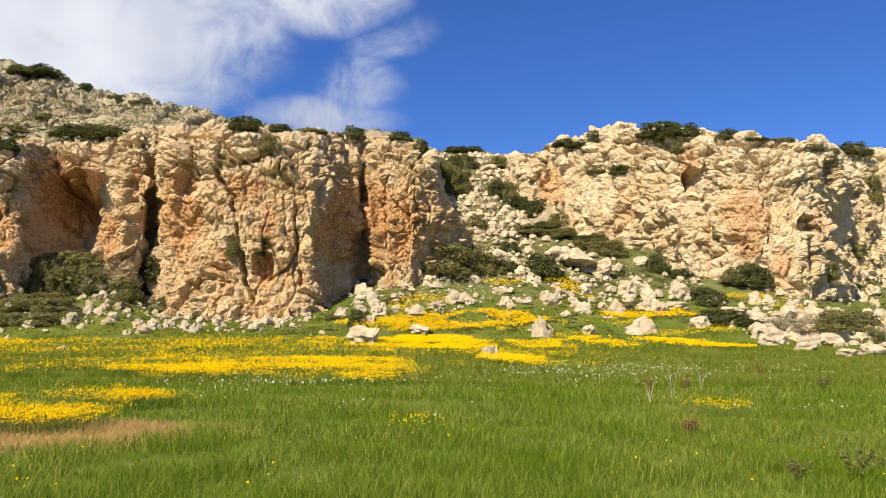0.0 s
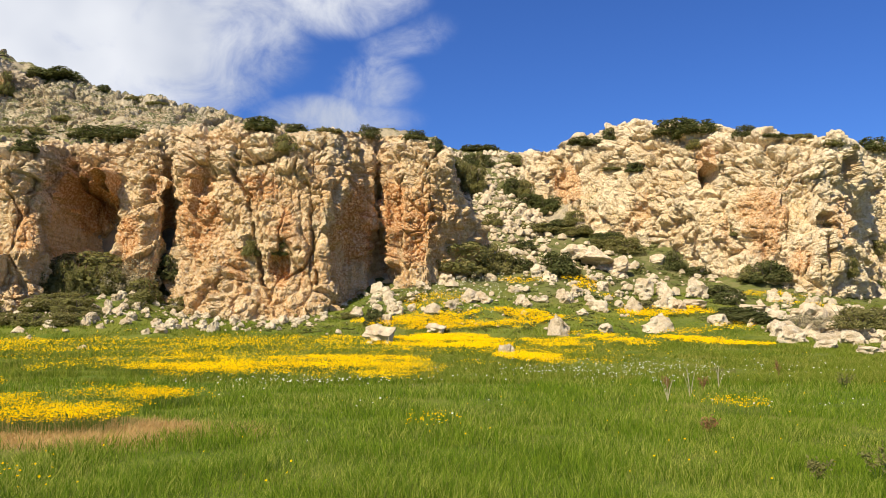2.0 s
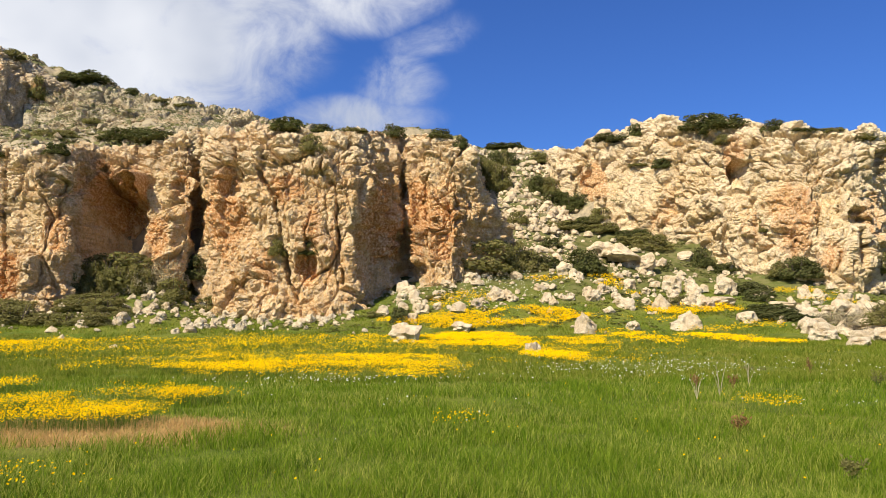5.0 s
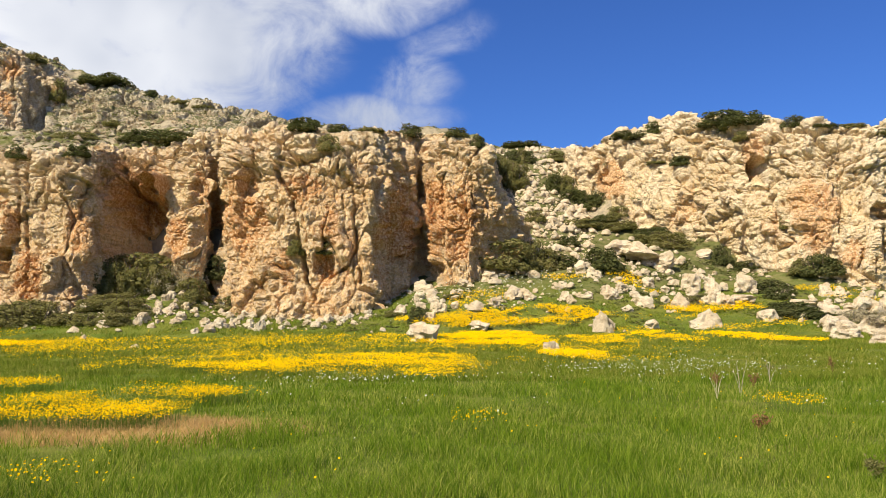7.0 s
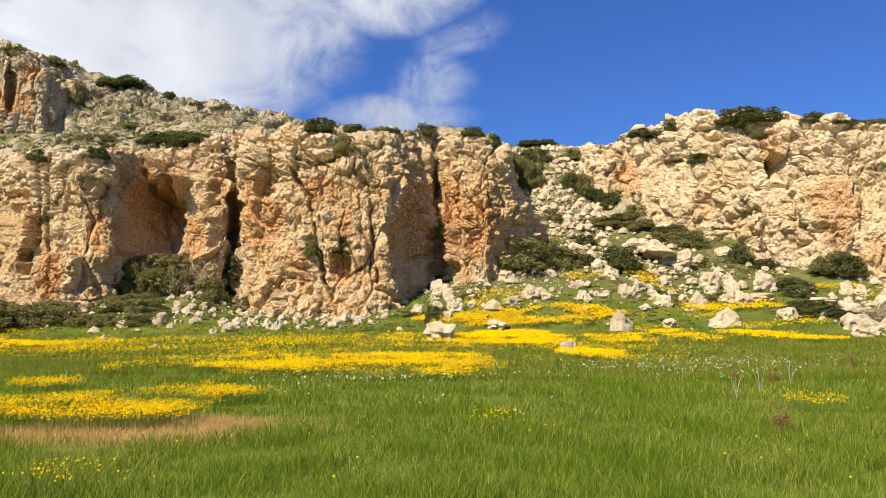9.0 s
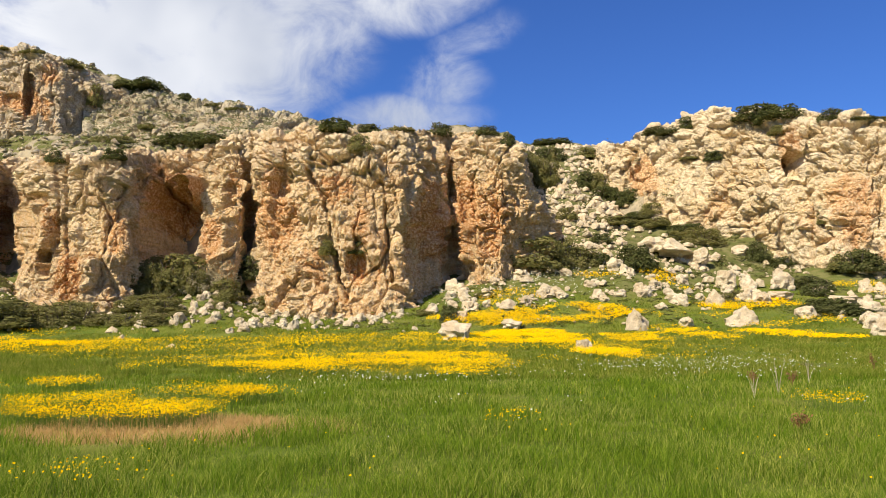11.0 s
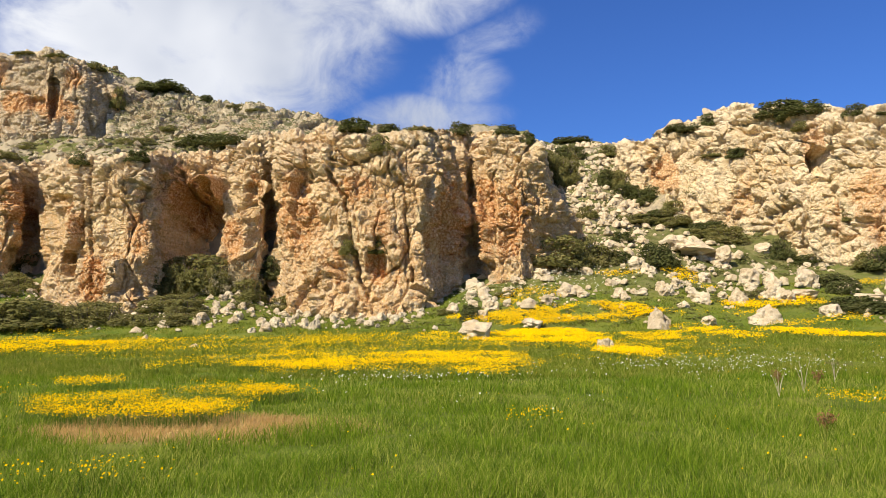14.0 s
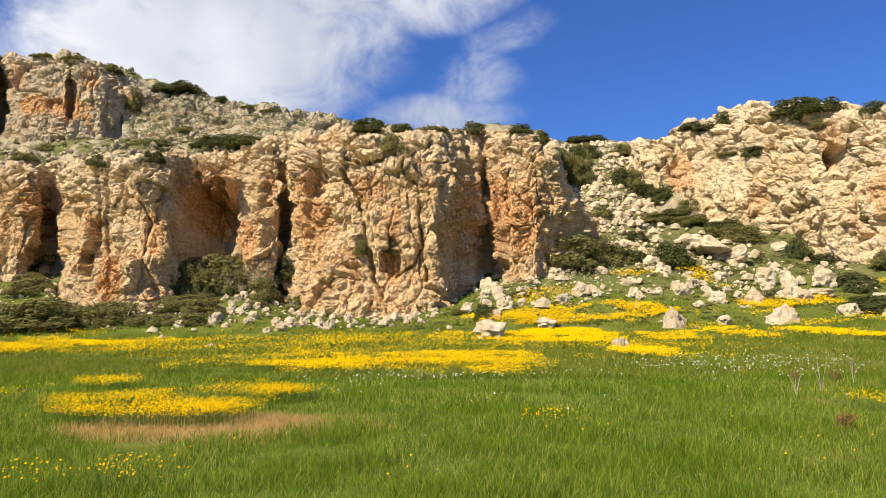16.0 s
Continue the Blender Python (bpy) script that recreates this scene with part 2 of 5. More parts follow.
LEAF_GREY = material("dry_scrub_twigs", leaf_look((0.42, 0.36, 0.22, 1), (0.54, 0.46, 0.30, 1), (0.34, 0.30, 0.16, 1), 0.45, 0.8))
BARK = material("grey_brown_bark", lambda t: surface(t, t.mix(t.noise(t.node("ShaderNodeNewGeometry").outputs["Position"], 9.0), (0.10, 0.075, 0.05, 1), (0.20, 0.16, 0.115, 1)), 0.9))

# ---- noise on arrays of points ----
def lattice(ix, iy, iz, seed):
    h = (ix.astype(np.int64) * 374761393 + iy.astype(np.int64) * 668265263 + iz.astype(np.int64) * 2147483647 + seed * 974634777) & 0xFFFFFFFF
    h = ((h ^ (h >> 13)) * 1274126177) & 0xFFFFFFFF
    h = ((h ^ (h >> 16)) * 2246822519) & 0xFFFFFFFF
    return ((h ^ (h >> 15)) & 0xFFFFFF) / float(0x1000000)


def smooth_noise(p, seed=0):
    b = np.floor(p)
    f = p - b
    f = f * f * (3 - 2 * f)
    out = np.zeros(len(p))
    for dx in (0, 1):
        for dy in (0, 1):
            for dz in (0, 1):
                w = (f[:, 0] if dx else 1 - f[:, 0]) * (f[:, 1] if dy else 1 - f[:, 1]) * (f[:, 2] if dz else 1 - f[:, 2])
                out += w * lattice(b[:, 0] + dx, b[:, 1] + dy, b[:, 2] + dz, seed)
    return out


def fractal(p, seed=0, octaves=4, gain=0.5):
    out, amp, total = np.zeros(len(p)), 1.0, 0.0
    for o in range(octaves):
        out += amp * smooth_noise(p * 2.03 ** o + 17.3 * o, seed + o)
        total += amp
        amp *= gain
    return out / total


def cells(p, seed=0):
    """Distance to the nearest and second-nearest cell centre, and a random number of the nearest cell."""
    b = np.floor(p)
    f1, f2, who = np.full(len(p), 9.0), np.full(len(p), 9.0), np.zeros(len(p))
    for dx in (-1, 0, 1):
        for dy in (-1, 0, 1):
            for dz in (-1, 0, 1):
                c = b + (dx, dy, dz)
                off = np.stack([lattice(c[:, 0], c[:, 1], c[:, 2], seed + k) for k in (11, 12, 13)], 1)
                d = np.sqrt(((c + off - p) ** 2).sum(1))
                near = d < f1
                f2 = np.where(near, f1, np.minimum(f2, d))
                who = np.where(near, off[:, 0], who)
                f1 = np.where(near, d, f1)
    return f1, f2, who


def ramp(v, a, b):
    t = np.clip((v - a) / (b - a), 0, 1)
    return t * t * (3 - 2 * t)


# ---- lie of the land: columns of (slope x/y, then depth and height of each knot) ----
LAND = []


def column(s, *knots):
    d = [0.0, *knots[0::2]]
    z = [0.0, *knots[1::2]]
    LAND.append((s, d + [d[-1] + 40, 400, 4000], z + [z[-1] - 3, 12, 0]))


column(-1.097, 27, 0, 40, 0.2, 65, 5.4, 73, 15.1, 86, 22.4, 112, 43.9)
column(-0.824, 27, 0, 44, 0.2, 66, 6.7, 74, 15.9, 84, 22.2, 90, 23.6, 100, 35.8, 115, 45)
column(-0.654, 27, 0, 44, 0.2, 69, 7.2, 77, 17.4, 84, 22.2, 90, 23.6, 98, 34.8, 112, 41.6)
column(-0.613, 27, 0, 44, 0.2, 77, 9, 80, 18.4, 84.5, 22.2, 90, 23.6, 97, 34.8, 106, 39.6)
column(-0.574, 27, 0, 43, 0.2, 61, 2.6, 67.5, 15.4, 84, 22.1, 89, 23.4, 97, 34.8, 106, 39.5)
column(-0.513, 27, 0, 43, 0.2, 58, 2.4, 64, 15, 84, 22.0, 89, 23.4, 98, 34, 104, 37)
column(-0.476, 27, 0, 43, 0.2, 60, 2.6, 65, 15.5, 85, 22.3, 90, 23.6, 97, 30.7, 103, 35.2)
column(-0.439, 27, 0, 43, 0.2, 56, 2.8, 64, 4.9, 73, 17.8, 86, 22.8, 101, 33.1)
column(-0.343, 27, 0, 44, 0.22, 56, 2.8, 64, 5.4, 70, 17.8, 86, 23.8, 99, 29.8)
column(-0.247, 27, 0, 44, 0.31, 61, 2.1, 68, 17.7, 80, 21.8, 92, 26.1)
column(-0.136, 27, 0, 44, 0.43, 60, 2, 67, 17.7, 70, 18.7, 75, 20)
column(-0.077, 27, 0, 44, 0.49, 65, 3.5, 71, 18.7, 70, 18.7, 76, 20.2)
column(-0.010, 27, 0, 45, 0.5, 72, 6.4, 78, 20.5, 77, 20.3, 80, 21.1)
column(0.056, 27, 0, 45, 0.5, 69, 6.2, 75, 19.5, 76, 19.7, 80, 20.4)
column(0.076, 27, 0, 45, 0.5, 68, 6.3, 76, 13.4, 86, 20, 113, 27)
column(0.093, 27, 0, 45, 0.5, 68, 6.3, 82, 11.6, 96, 19.3, 113, 26.7)
column(0.134, 27, 0, 45, 0.5, 68, 6.2, 82, 12.2, 96, 19.4, 113, 27)
column(0.171, 27, 0, 45, 0.5, 68, 6.1, 84, 12.5, 96, 18.3, 113, 26.7)
column(0.204, 27, 0, 45, 0.5, 72, 7.3, 86, 12.4, 97, 18.1, 113, 26.2)
column(0.249, 27, 0, 45, 0.5, 75, 7.9, 83, 12.3, 88, 15.6, 94, 23.4, 98, 24.4, 113, 27.8)
column(0.315, 27, 0, 45, 0.5, 67, 5.3, 74, 8.6, 80, 11.1, 88, 24.2, 94, 25.8, 100, 27.3)
column(0.419, 27, 0, 44, 0.5, 69, 5.8, 86, 23.5, 90, 24.6, 100, 26.9)
column(0.567, 27, 0, 43, 0.5, 61, 4.1, 78, 21, 84, 22.5, 95, 24.9)
column(0.648, 27, 0, 42, 0.5, 68, 4.3, 80, 20, 90, 22.2, 100, 24.5)
column(0.722, 27, 0, 42, 0.5, 72, 5.3, 86, 21.2, 92, 22.9, 105, 26.5)
column(0.900, 27, 0, 42, 0.5, 60, 3.8, 76, 8.9, 88, 17.3, 105, 26.6)


def land(x, y):
    """Height of the ground, without its small relief."""
    x, y = np.asarray(x, float), np.asarray(y, float)
    r, az = np.hypot(x, y), np.arctan2(x, y)
    ca = np.clip(az, -0.9, 0.9)
    depth, s = r * np.cos(ca), np.tan(ca)
    keys = np.array([c[0] for c in LAND])
    zs = np.array([np.interp(depth.ravel(), c[1], c[2]) for c in LAND])
    i = np.clip(np.searchsorted(keys, s.ravel()) - 1, 0, len(keys) - 2)
    t = np.clip((s.ravel() - keys[i]) / (keys[i + 1] - keys[i]), 0, 1)
    t = t * t * (3 - 2 * t)
    n = np.arange(len(i))
    z = (zs[i, n] * (1 - t) + zs[i + 1, n] * t).reshape(x.shape)
    z = z * (1 - ramp(np.abs(az), 0.95, 1.5))
    p = np.stack([x.ravel() / 9, y.ravel() / 9, 0 * x.ravel()], 1)
    swell = (fractal(p, 5, 2) - 0.5).reshape(x.shape)
    return z + swell * (0.22 + 1.2 * ramp(z, 1, 8)) * ramp(r, 3, 25)


# ---- mesh helpers ----
def mesh_of(name, verts, faces, mat, smooth=True, attrs=None):
    """A mesh from arrays: verts n x 3, faces m x 3 or m x 4."""
    me = bpy.data.meshes.new(name)
    verts, faces = np.asarray(verts, np.float32), np.asarray(faces, np.int32)
    k = faces.shape[1]
    me.vertices.add(len(verts))
    me.vertices.foreach_set("co", verts.ravel())
    me.loops.add(faces.size)
    me.loops.foreach_set("vertex_index", faces.ravel())
    me.polygons.add(len(faces))
    me.polygons.foreach_set("loop_start", np.arange(0, faces.size, k, dtype=np.int32))
    me.polygons.foreach_set("use_smooth", np.full(len(faces), smooth, dtype=bool))
    for key, values in (attrs or {}).items():
        a = me.attributes.new(key, "FLOAT", "POINT")
        a.data.foreach_set("value", np.asarray(values, np.float32))
    me.materials.append(mat)
    me.update(calc_edges=True)
    me.validate()
    return me


def grid_faces(rows, cols):
    i = np.arange(rows * cols).reshape(rows, cols)
    return np.stack([i[:-1, :-1], i[:-1, 1:], i[1:, 1:], i[1:, :-1]], -1).reshape(-1, 4)


# ---- ground: one sheet to the horizon ----
DRY_PATCHES = [(-4.45, 10.9, 2.15, 1.45, 0.9), (-2.5, 11.2, 1.2, 0.7, 0.28)]


def dryness(x, y):
    out = np.zeros(np.shape(x))
    for cx, cy, rx, ry, w in DRY_PATCHES:
        out = np.maximum(out, w * (1 - ramp(np.hypot((x - cx) / rx, (y - cy) / ry), 0.7, 1.15)))
    return out


def make_ground():
    az = np.concatenate([np.linspace(-math.pi, -0.78, 40, endpoint=False), np.linspace(-0.78, 0.78, 430), np.linspace(0.78, math.pi, 41)[1:]])
    rad = np.concatenate([[0.0], np.geomspace(1.5, 40, 70), np.linspace(40, 120, 215)[1:], np.geomspace(120, 4000, 30)[1:]])
    r, a = np.meshgrid(rad, az, indexing="ij")
    x, y = r * np.sin(a), r * np.cos(a)
    z = land(x, y)
    p = np.stack([x.ravel(), y.ravel(), z.ravel()], 1)
    high = ramp(z.ravel(), 8.5, 13)
    patchy = fractal(p / 3.5, 31, 3)
    rocky = high * (0.26 + 0.24 * ramp(patchy, 0.42, 0.62)) + 0.25 * ramp(z.ravel(), 1.0, 4.0) * ramp(patchy, 0.5, 0.7)
    steep = np.hypot(land(x, y + 0.5) - z, land(x + 0.5, y) - z).ravel() / 0.5
    rocky = np.clip(rocky + ramp(steep, 1.1, 1.8), 0, 1)
    f1, f2, _ = cells(p / 1.1, 41)
    g1, g2, _ = cells(p / 0.42, 43)
    bump = rocky * (0.75 * (0.65 - f1) - 0.3 * np.exp(-((f2 - f1) / 0.09) ** 2) + 0.25 * (0.6 - g1))
    near = np.hypot(p[:, 0], p[:, 1]) < 200
    zz = z.ravel() + np.where(near, bump, 0) + np.where(near, (fractal(p * 0.9, 8, 3) - 0.5) * 0.14, 0)
    dry = dryness(p[:, 0], p[:, 1])
    me = mesh_of("ground", np.stack([p[:, 0], p[:, 1], zz], 1), grid_faces(*r.shape)[:, ::-1], GROUND, True, {"rocky": rocky, "dry": dry, "heath": ramp(z.ravel() + 5 * (patchy - 0.5), 0.4, 6.5)})
    return tagged(new("ground", me), "green spring meadow rising to a stony slope under cliffs", "ground", kind="structure")


make_ground()


# ---- cliffs ----
def facets(p, size, seed, tilt):
    """Broken blocks: each cell stands proud by its own amount and has its own slant."""
    q = p / np.array(size)
    b = np.floor(q)
    f1, f2 = np.full(len(p), 9.0), np.full(len(p), 9.0)
    step, slant = np.zeros(len(p)), np.zeros(len(p))
    for dx in (-1, 0, 1):
        for dy in (-1, 0, 1):
            for dz in (-1, 0, 1):
                c = b + (dx, dy, dz)
                h = [lattice(c[:, 0], c[:, 1], c[:, 2], seed + k) for k in range(7)]
                away = q - c - np.stack(h[:3], 1)
                d = (away ** 2).sum(1)
                near = d < f1
                f2 = np.where(near, f1, np.minimum(f2, d))
                step = np.where(near, h[3] - 0.5, step)
                slant = np.where(near, away[:, 0] * (h[4] - 0.5) + away[:, 1] * (h[5] - 0.5) + away[:, 2] * (h[6] - 0.5), slant)
                f1 = np.where(near, d, f1)
    return step + tilt * slant, np.sqrt(f2) - np.sqrt(f1)


def ridged(p, seed, octaves=4):
    out, amp, total = np.zeros(len(p)), 1.0, 0.0
    for o in range(octaves):
        out += amp * (1 - np.abs(2 * smooth_noise(p * 2.1 ** o + 9.1 * o, seed + o) - 1))
        total += amp
        amp *= 0.55
    return out / total


def blocks(p, size, seed, reach, joint, slant=1.15):
    """Rounded blocks, each standing out by its own amount and slant, that meet in narrow joints."""
    step, gap = facets(p, size, seed, slant)
    body = np.clip(gap / joint, 0, 1)
    return reach * (0.6 + 0.8 * step) * (1 - (1 - body) ** 2.2)


def rock_relief(p, seed, up, worn=0.0):
    """Depth of the weathered face: jointed columns, rounded blocks towards the crest (up 0 to 1), flutes and pits lower down; worn: how far the blocks are rounded."""
    slant, wide = 1.15 - 0.6 * worn, 1 + 0.7 * worn
    warp = np.stack([fractal(p / 2.4 + 5 * k, seed + 50 + k, 3, 0.5) for k in range(3)], 1) - 0.5
    broken = np.clip(ramp(fractal(p / 4.0, seed + 9, 2), 0.44, 0.62) * 0.5 + 0.9 * ramp(up, 0.55, 0.78), 0, 1)
    rel = (fractal(p / 6.0, seed, 3) - 0.5) * 2.2
    rel += blocks(p + warp * 1.6, (2.3, 2.3, 5.0), seed + 1, 1.4, 0.16 * wide, slant) * (0.5 + 0.5 * ramp(warp[:, 0], -0.10, 0.06))
    rel += (0.25 + 0.75 * broken) * blocks(p + warp * 1.2, (1.35, 1.35, 1.25), seed + 21, 1.0, 0.17 * wide, slant)
    rel += (0.4 + 0.6 * broken) * blocks(p + warp * 0.8, (0.62, 0.62, 0.66), seed + 31, 0.46, 0.20 * wide, slant)
    rel += blocks(p + warp * 0.5, (0.34, 0.34, 0.36), seed + 37, 0.17, 0.26 * wide, slant)
    rel += (ridged(p / np.array((0.75, 0.75, 2.4)) + warp * 0.5, seed + 41, 3) - 0.6) * 0.30 * (1 - 0.6 * broken)
    beds = ridged(p / np.array((3.6, 3.6, 1.0)) + warp * 0.7, seed + 61, 3)
    rel += (beds - 0.6) * 0.25
    pits = smooth_noise(p / np.array((0.6, 0.6, 0.8)) + warp, seed + 20)
    rel -= 0.40 * ramp(pits, 0.68, 0.90) * (1 - 0.5 * broken)
    return rel - 1.2


EYE_LEVEL = 1.6


def make_cliff(name, label, plan, dents, cracks, stains, cols, rows, cap, mat, seed, blur=3, rounding=2.4, rough=1.0, grain=1.0, worn=0.0):
    """A rock face. Plan rows: bearing (per cent), distance, grade of the foot and of the brow (per cent, from eye level), and how far the brow lies back.
    Dents, cracks and stains are given by bearing and grade too."""
    plan = np.array(plan, float)
    plan = np.stack([plan[:, 0] * plan[:, 1] / 100, plan[:, 1], EYE_LEVEL + plan[:, 2] * plan[:, 1] / 100, EYE_LEVEL + plan[:, 3] * (plan[:, 1] + plan[:, 4]) / 100, plan[:, 4]], 1)
    run = np.concatenate([[0], np.cumsum(np.hypot(np.diff(plan[:, 0]), np.diff(plan[:, 1])))])
    u = np.linspace(0, run[-1], cols)
    line = np.stack([np.interp(u, run, plan[:, k]) for k in range(5)], 1)
    kernel = np.hanning(2 * blur + 3)[1:-1]
    kernel /= kernel.sum()
    for k in range(5):
        line[:, k] = np.convolve(np.pad(line[:, k], blur, mode="edge"), kernel, "valid")
    x, y, foot, top, back = line.T
    wide = np.hanning(2 * (cols // 14) + 3)[1:-1]
    wide /= wide.sum()
    calm = lambda a: np.convolve(np.pad(a, cols // 14, mode="edge"), wide, "valid")
    ytop = 0.65 * (y + back) + 0.35 * (calm(y) + back)
    xtop = x * ytop / y
    top = EYE_LEVEL + (top - EYE_LEVEL) * ytop / (y + back)
    brow = np.stack([x / 2.3, y / 2.3, 0 * x], 1)
    top = top + (fractal(brow, seed + 70, 4, 0.6) - 0.5) * 1.4 / grain
    v = np.concatenate([np.linspace(-0.06, 1.0, rows), 1.0 + np.linspace(0, 1, cap + 1)[1:]])
    V = np.clip(v, -0.1, 1)[:, None]
    C = np.clip(v - 1, 0, 1)[:, None]
    bend = np.clip(V, 0, 1) ** rounding
    X = x + (xtop - x) * bend + 0 * C
    Y = y + (ytop - y) * bend + C * 5.0 - 0.5 * (1 - ramp(V, 0, 0.12))
    Z = foot + (top - foot) * (1 - (1 - np.clip(V, 0, 1)) ** 1.08) + np.minimum(V, 0) * 60 - C * C * 2.2 + 0.15 * C
    P = np.stack([X, Y, Z], -1)
    du, dv = np.gradient(P, axis=1), np.gradient(P, axis=0)
    nrm = np.cross(du, dv)
    for _ in range(30):
        nrm[1:-1] = (nrm[:-2] + nrm[1:-1] + nrm[2:]) / 3
        nrm[:, 1:-1] = (nrm[:, :-2] + nrm[:, 1:-1] + nrm[:, 2:]) / 3
    nrm /= np.linalg.norm(nrm, axis=-1, keepdims=True) + 1e-9
    nrm = nrm * (1, 1, 0.35)
    nrm /= np.linalg.norm(nrm, axis=-1, keepdims=True) + 1e-9
    p, n = P.reshape(-1, 3), nrm.reshape(-1, 3)
    rel = rough * grain * rock_relief(p / grain, seed, np.repeat(np.clip(v, 0, 1), cols), worn)
    rel *= np.repeat(1 - 0.45 * ramp(v, 0.86, 1.0), cols)
    rel += (ridged(p / 0.4, seed + 4, 2) - 0.6) * 0.12
    edge = np.minimum(np.arange(cols), np.arange(cols)[::-1]) / 12.0
    rel *= np.tile(np.clip(edge, 0.15, 1), len(v))
    q = p + n * rel[:, None]
    wob = fractal(p / 1.1, seed + 33, 3) - 0.5
    sway, heave = fractal(p / 0.9, seed + 34, 3) - 0.5, fractal(p / 0.9, seed + 38, 3) - 0.5
    facing = np.clip(-n[:, 1], 0, 1) ** 1.2
    bearing, grade, scale = 100 * q[:, 0] / q[:, 1], 100 * (q[:, 2] - EYE_LEVEL) / q[:, 1], q[:, 1] / 100
    for cx, cz, rx, rz, depth in dents:
        near = (np.abs((bearing - cx) / rx) ** 3 + np.abs((grade - cz) / rz) ** 3) ** 0.333 + wob * 0.6
        q[:, 1] += facing * depth * (1 - ramp(near, 0.6, 1.15))
    push = np.zeros(len(q))
    for wide, depth, *way in cracks:
        for (x0, z0), (x1, z1) in zip(way, way[1:]):
            b, g = bearing + 0.8 * sway / scale, grade + 0.8 * heave / scale
            t = np.clip(((b - x0) * (x1 - x0) + (g - z0) * (z1 - z0)) / ((x1 - x0) ** 2 + (z1 - z0) ** 2), 0, 1)
            away = np.hypot(b - x0 - t * (x1 - x0), g - z0 - t * (z1 - z0)) * scale
            push = np.maximum(push, 0.85 * depth * ramp(wob, -0.16, 0.0) * np.clip(1 - away / wide, 0, 1) ** 0.7)
    q[:, 1] += push * facing
    stain = np.zeros(len(q))
    for cx, cz, rx, rz, w in stains:
        near = np.hypot((bearing - cx) / rx, (grade - cz) / rz) + wob * 1.2
        stain = np.maximum(stain, w * (1 - ramp(near, 0.4, 1.4)))
    stain -= 0.22 * np.repeat(ramp(v, 0.62, 0.9), cols)
    me = mesh_of(name, q, grid_faces(len(v), cols), mat, False, {"stain": stain, "brow": np.repeat(ramp(v, 0.55, 0.9), cols)})
    return tagged(new(name, me), label, "cliff", kind="structure")


LOWER_PLAN = [
    (-80.8, 62, 6.45, 20.68, 4),
    (-68.5, 60, 8.25, 20.42, 3),
    (-65.3, 60, 8.45, 20.98, 3),
    (-63.7, 61, 8.58, 20.95, 3),
    (-62.5, 66, 8.95, 20.92, 3),
    (-59.6, 65, 9.15, 20.94, 3),
    (-58.6, 57, 4.29, 21.00, 4),
    (-56.3, 55, 1.59, 21.34, 4),
    (-53.1, 54, 1.04, 21.66, 4),
    (-48.4, 53.5, 0.78, 21.71, 4),
    (-45.2, 54.5, 0.98, 21.80, 4),
    (-44.0, 57, 3.39, 21.77, 4),
    (-43.1, 58.5, 7.18, 21.75, 4),
    (-40.6, 59.5, 7.91, 21.85, 4),
    (-37.8, 60, 8.25, 22.10, 4),
    (-35.4, 60, 8.22, 22.35, 4),
    (-34.8, 59.5, 7.84, 22.81, 4),
    (-32.0, 58.5, 7.12, 23.52, 4),
] + [
    (-29.6, 59, 7.02, 23.85, 4),
    (-28.9, 63.5, 7.01, 24.06, 4),
    (-28.2, 63.5, 6.77, 24.20, 4),
    (-27.6, 58, 4.36, 24.18, 4),
    (-25.4, 56.5, 0.83, 24.29, 4),
    (-21.2, 55, 0.14, 24.49, 5),
    (-15.2, 54.5, -0.20, 24.80, 5),
    (-10.7, 55, 0.87, 24.69, 5),
    (-8.4, 55.5, 2.11, 24.63, 5),
    (-7.5, 57, 3.28, 24.61, 5),
    (-4.3, 61, 5.61, 24.53, 4),
    (-1.7, 64.5, 6.91, 24.38, 4),
    (-0.9, 62.5, 7.05, 24.29, 4),
    (1.3, 60.5, 6.95, 24.16, 4),
    (5.0, 60, 6.68, 23.84, 4),
    (6.4, 61, 6.81, 23.12, 3),
    (7.5, 61.8, 7.09, 19.11, 2),
    (9.3, 63, 7.95, 16.09, 2),
] + [
    (11.4, 65, 9.47, 12.19, 2),
    (12.7, 68, 10.40, 11.14, 2),
]
LOWER_DENTS = [
    (-39.7, 10.9, 4.2, 7.2, 5.5),
    (-56.0, 7.1, 0.88, 1.77, 2.6),
    (-57.3, 15.9, 1.33, 0.74, 1.2),
    (-46.1, 16.4, 1.18, 1.11, 1.4),
    (-48.4, 18.0, 0.88, 1.33, -0.9),
    (-36.5, 16.8, 1.40, 2.06, -3.0),
    (-30.8, 14.6, 1.62, 3.10, 0.5),
    (-29.1, 9.5, 0.96, 2.06, 3.0),
    (-14.4, 6.6, 1.47, 2.21, 1.0),
    (-18.2, 9.5, 0.88, 1.03, 0.5),
    (-21.2, 4.3, 1.33, 1.47, 0.5),
    (0.4, 14.1, 1.18, 2.36, 0.9),
    (0.9, 15.1, 0.29, 0.37, 0.9),
    (7.8, 13.6, 1.47, 1.92, -0.8),
    (-24.3, 17.6, 1.62, 2.21, 0.8),
    (-62.0, 12.4, 1.62, 2.21, 1.5),
]
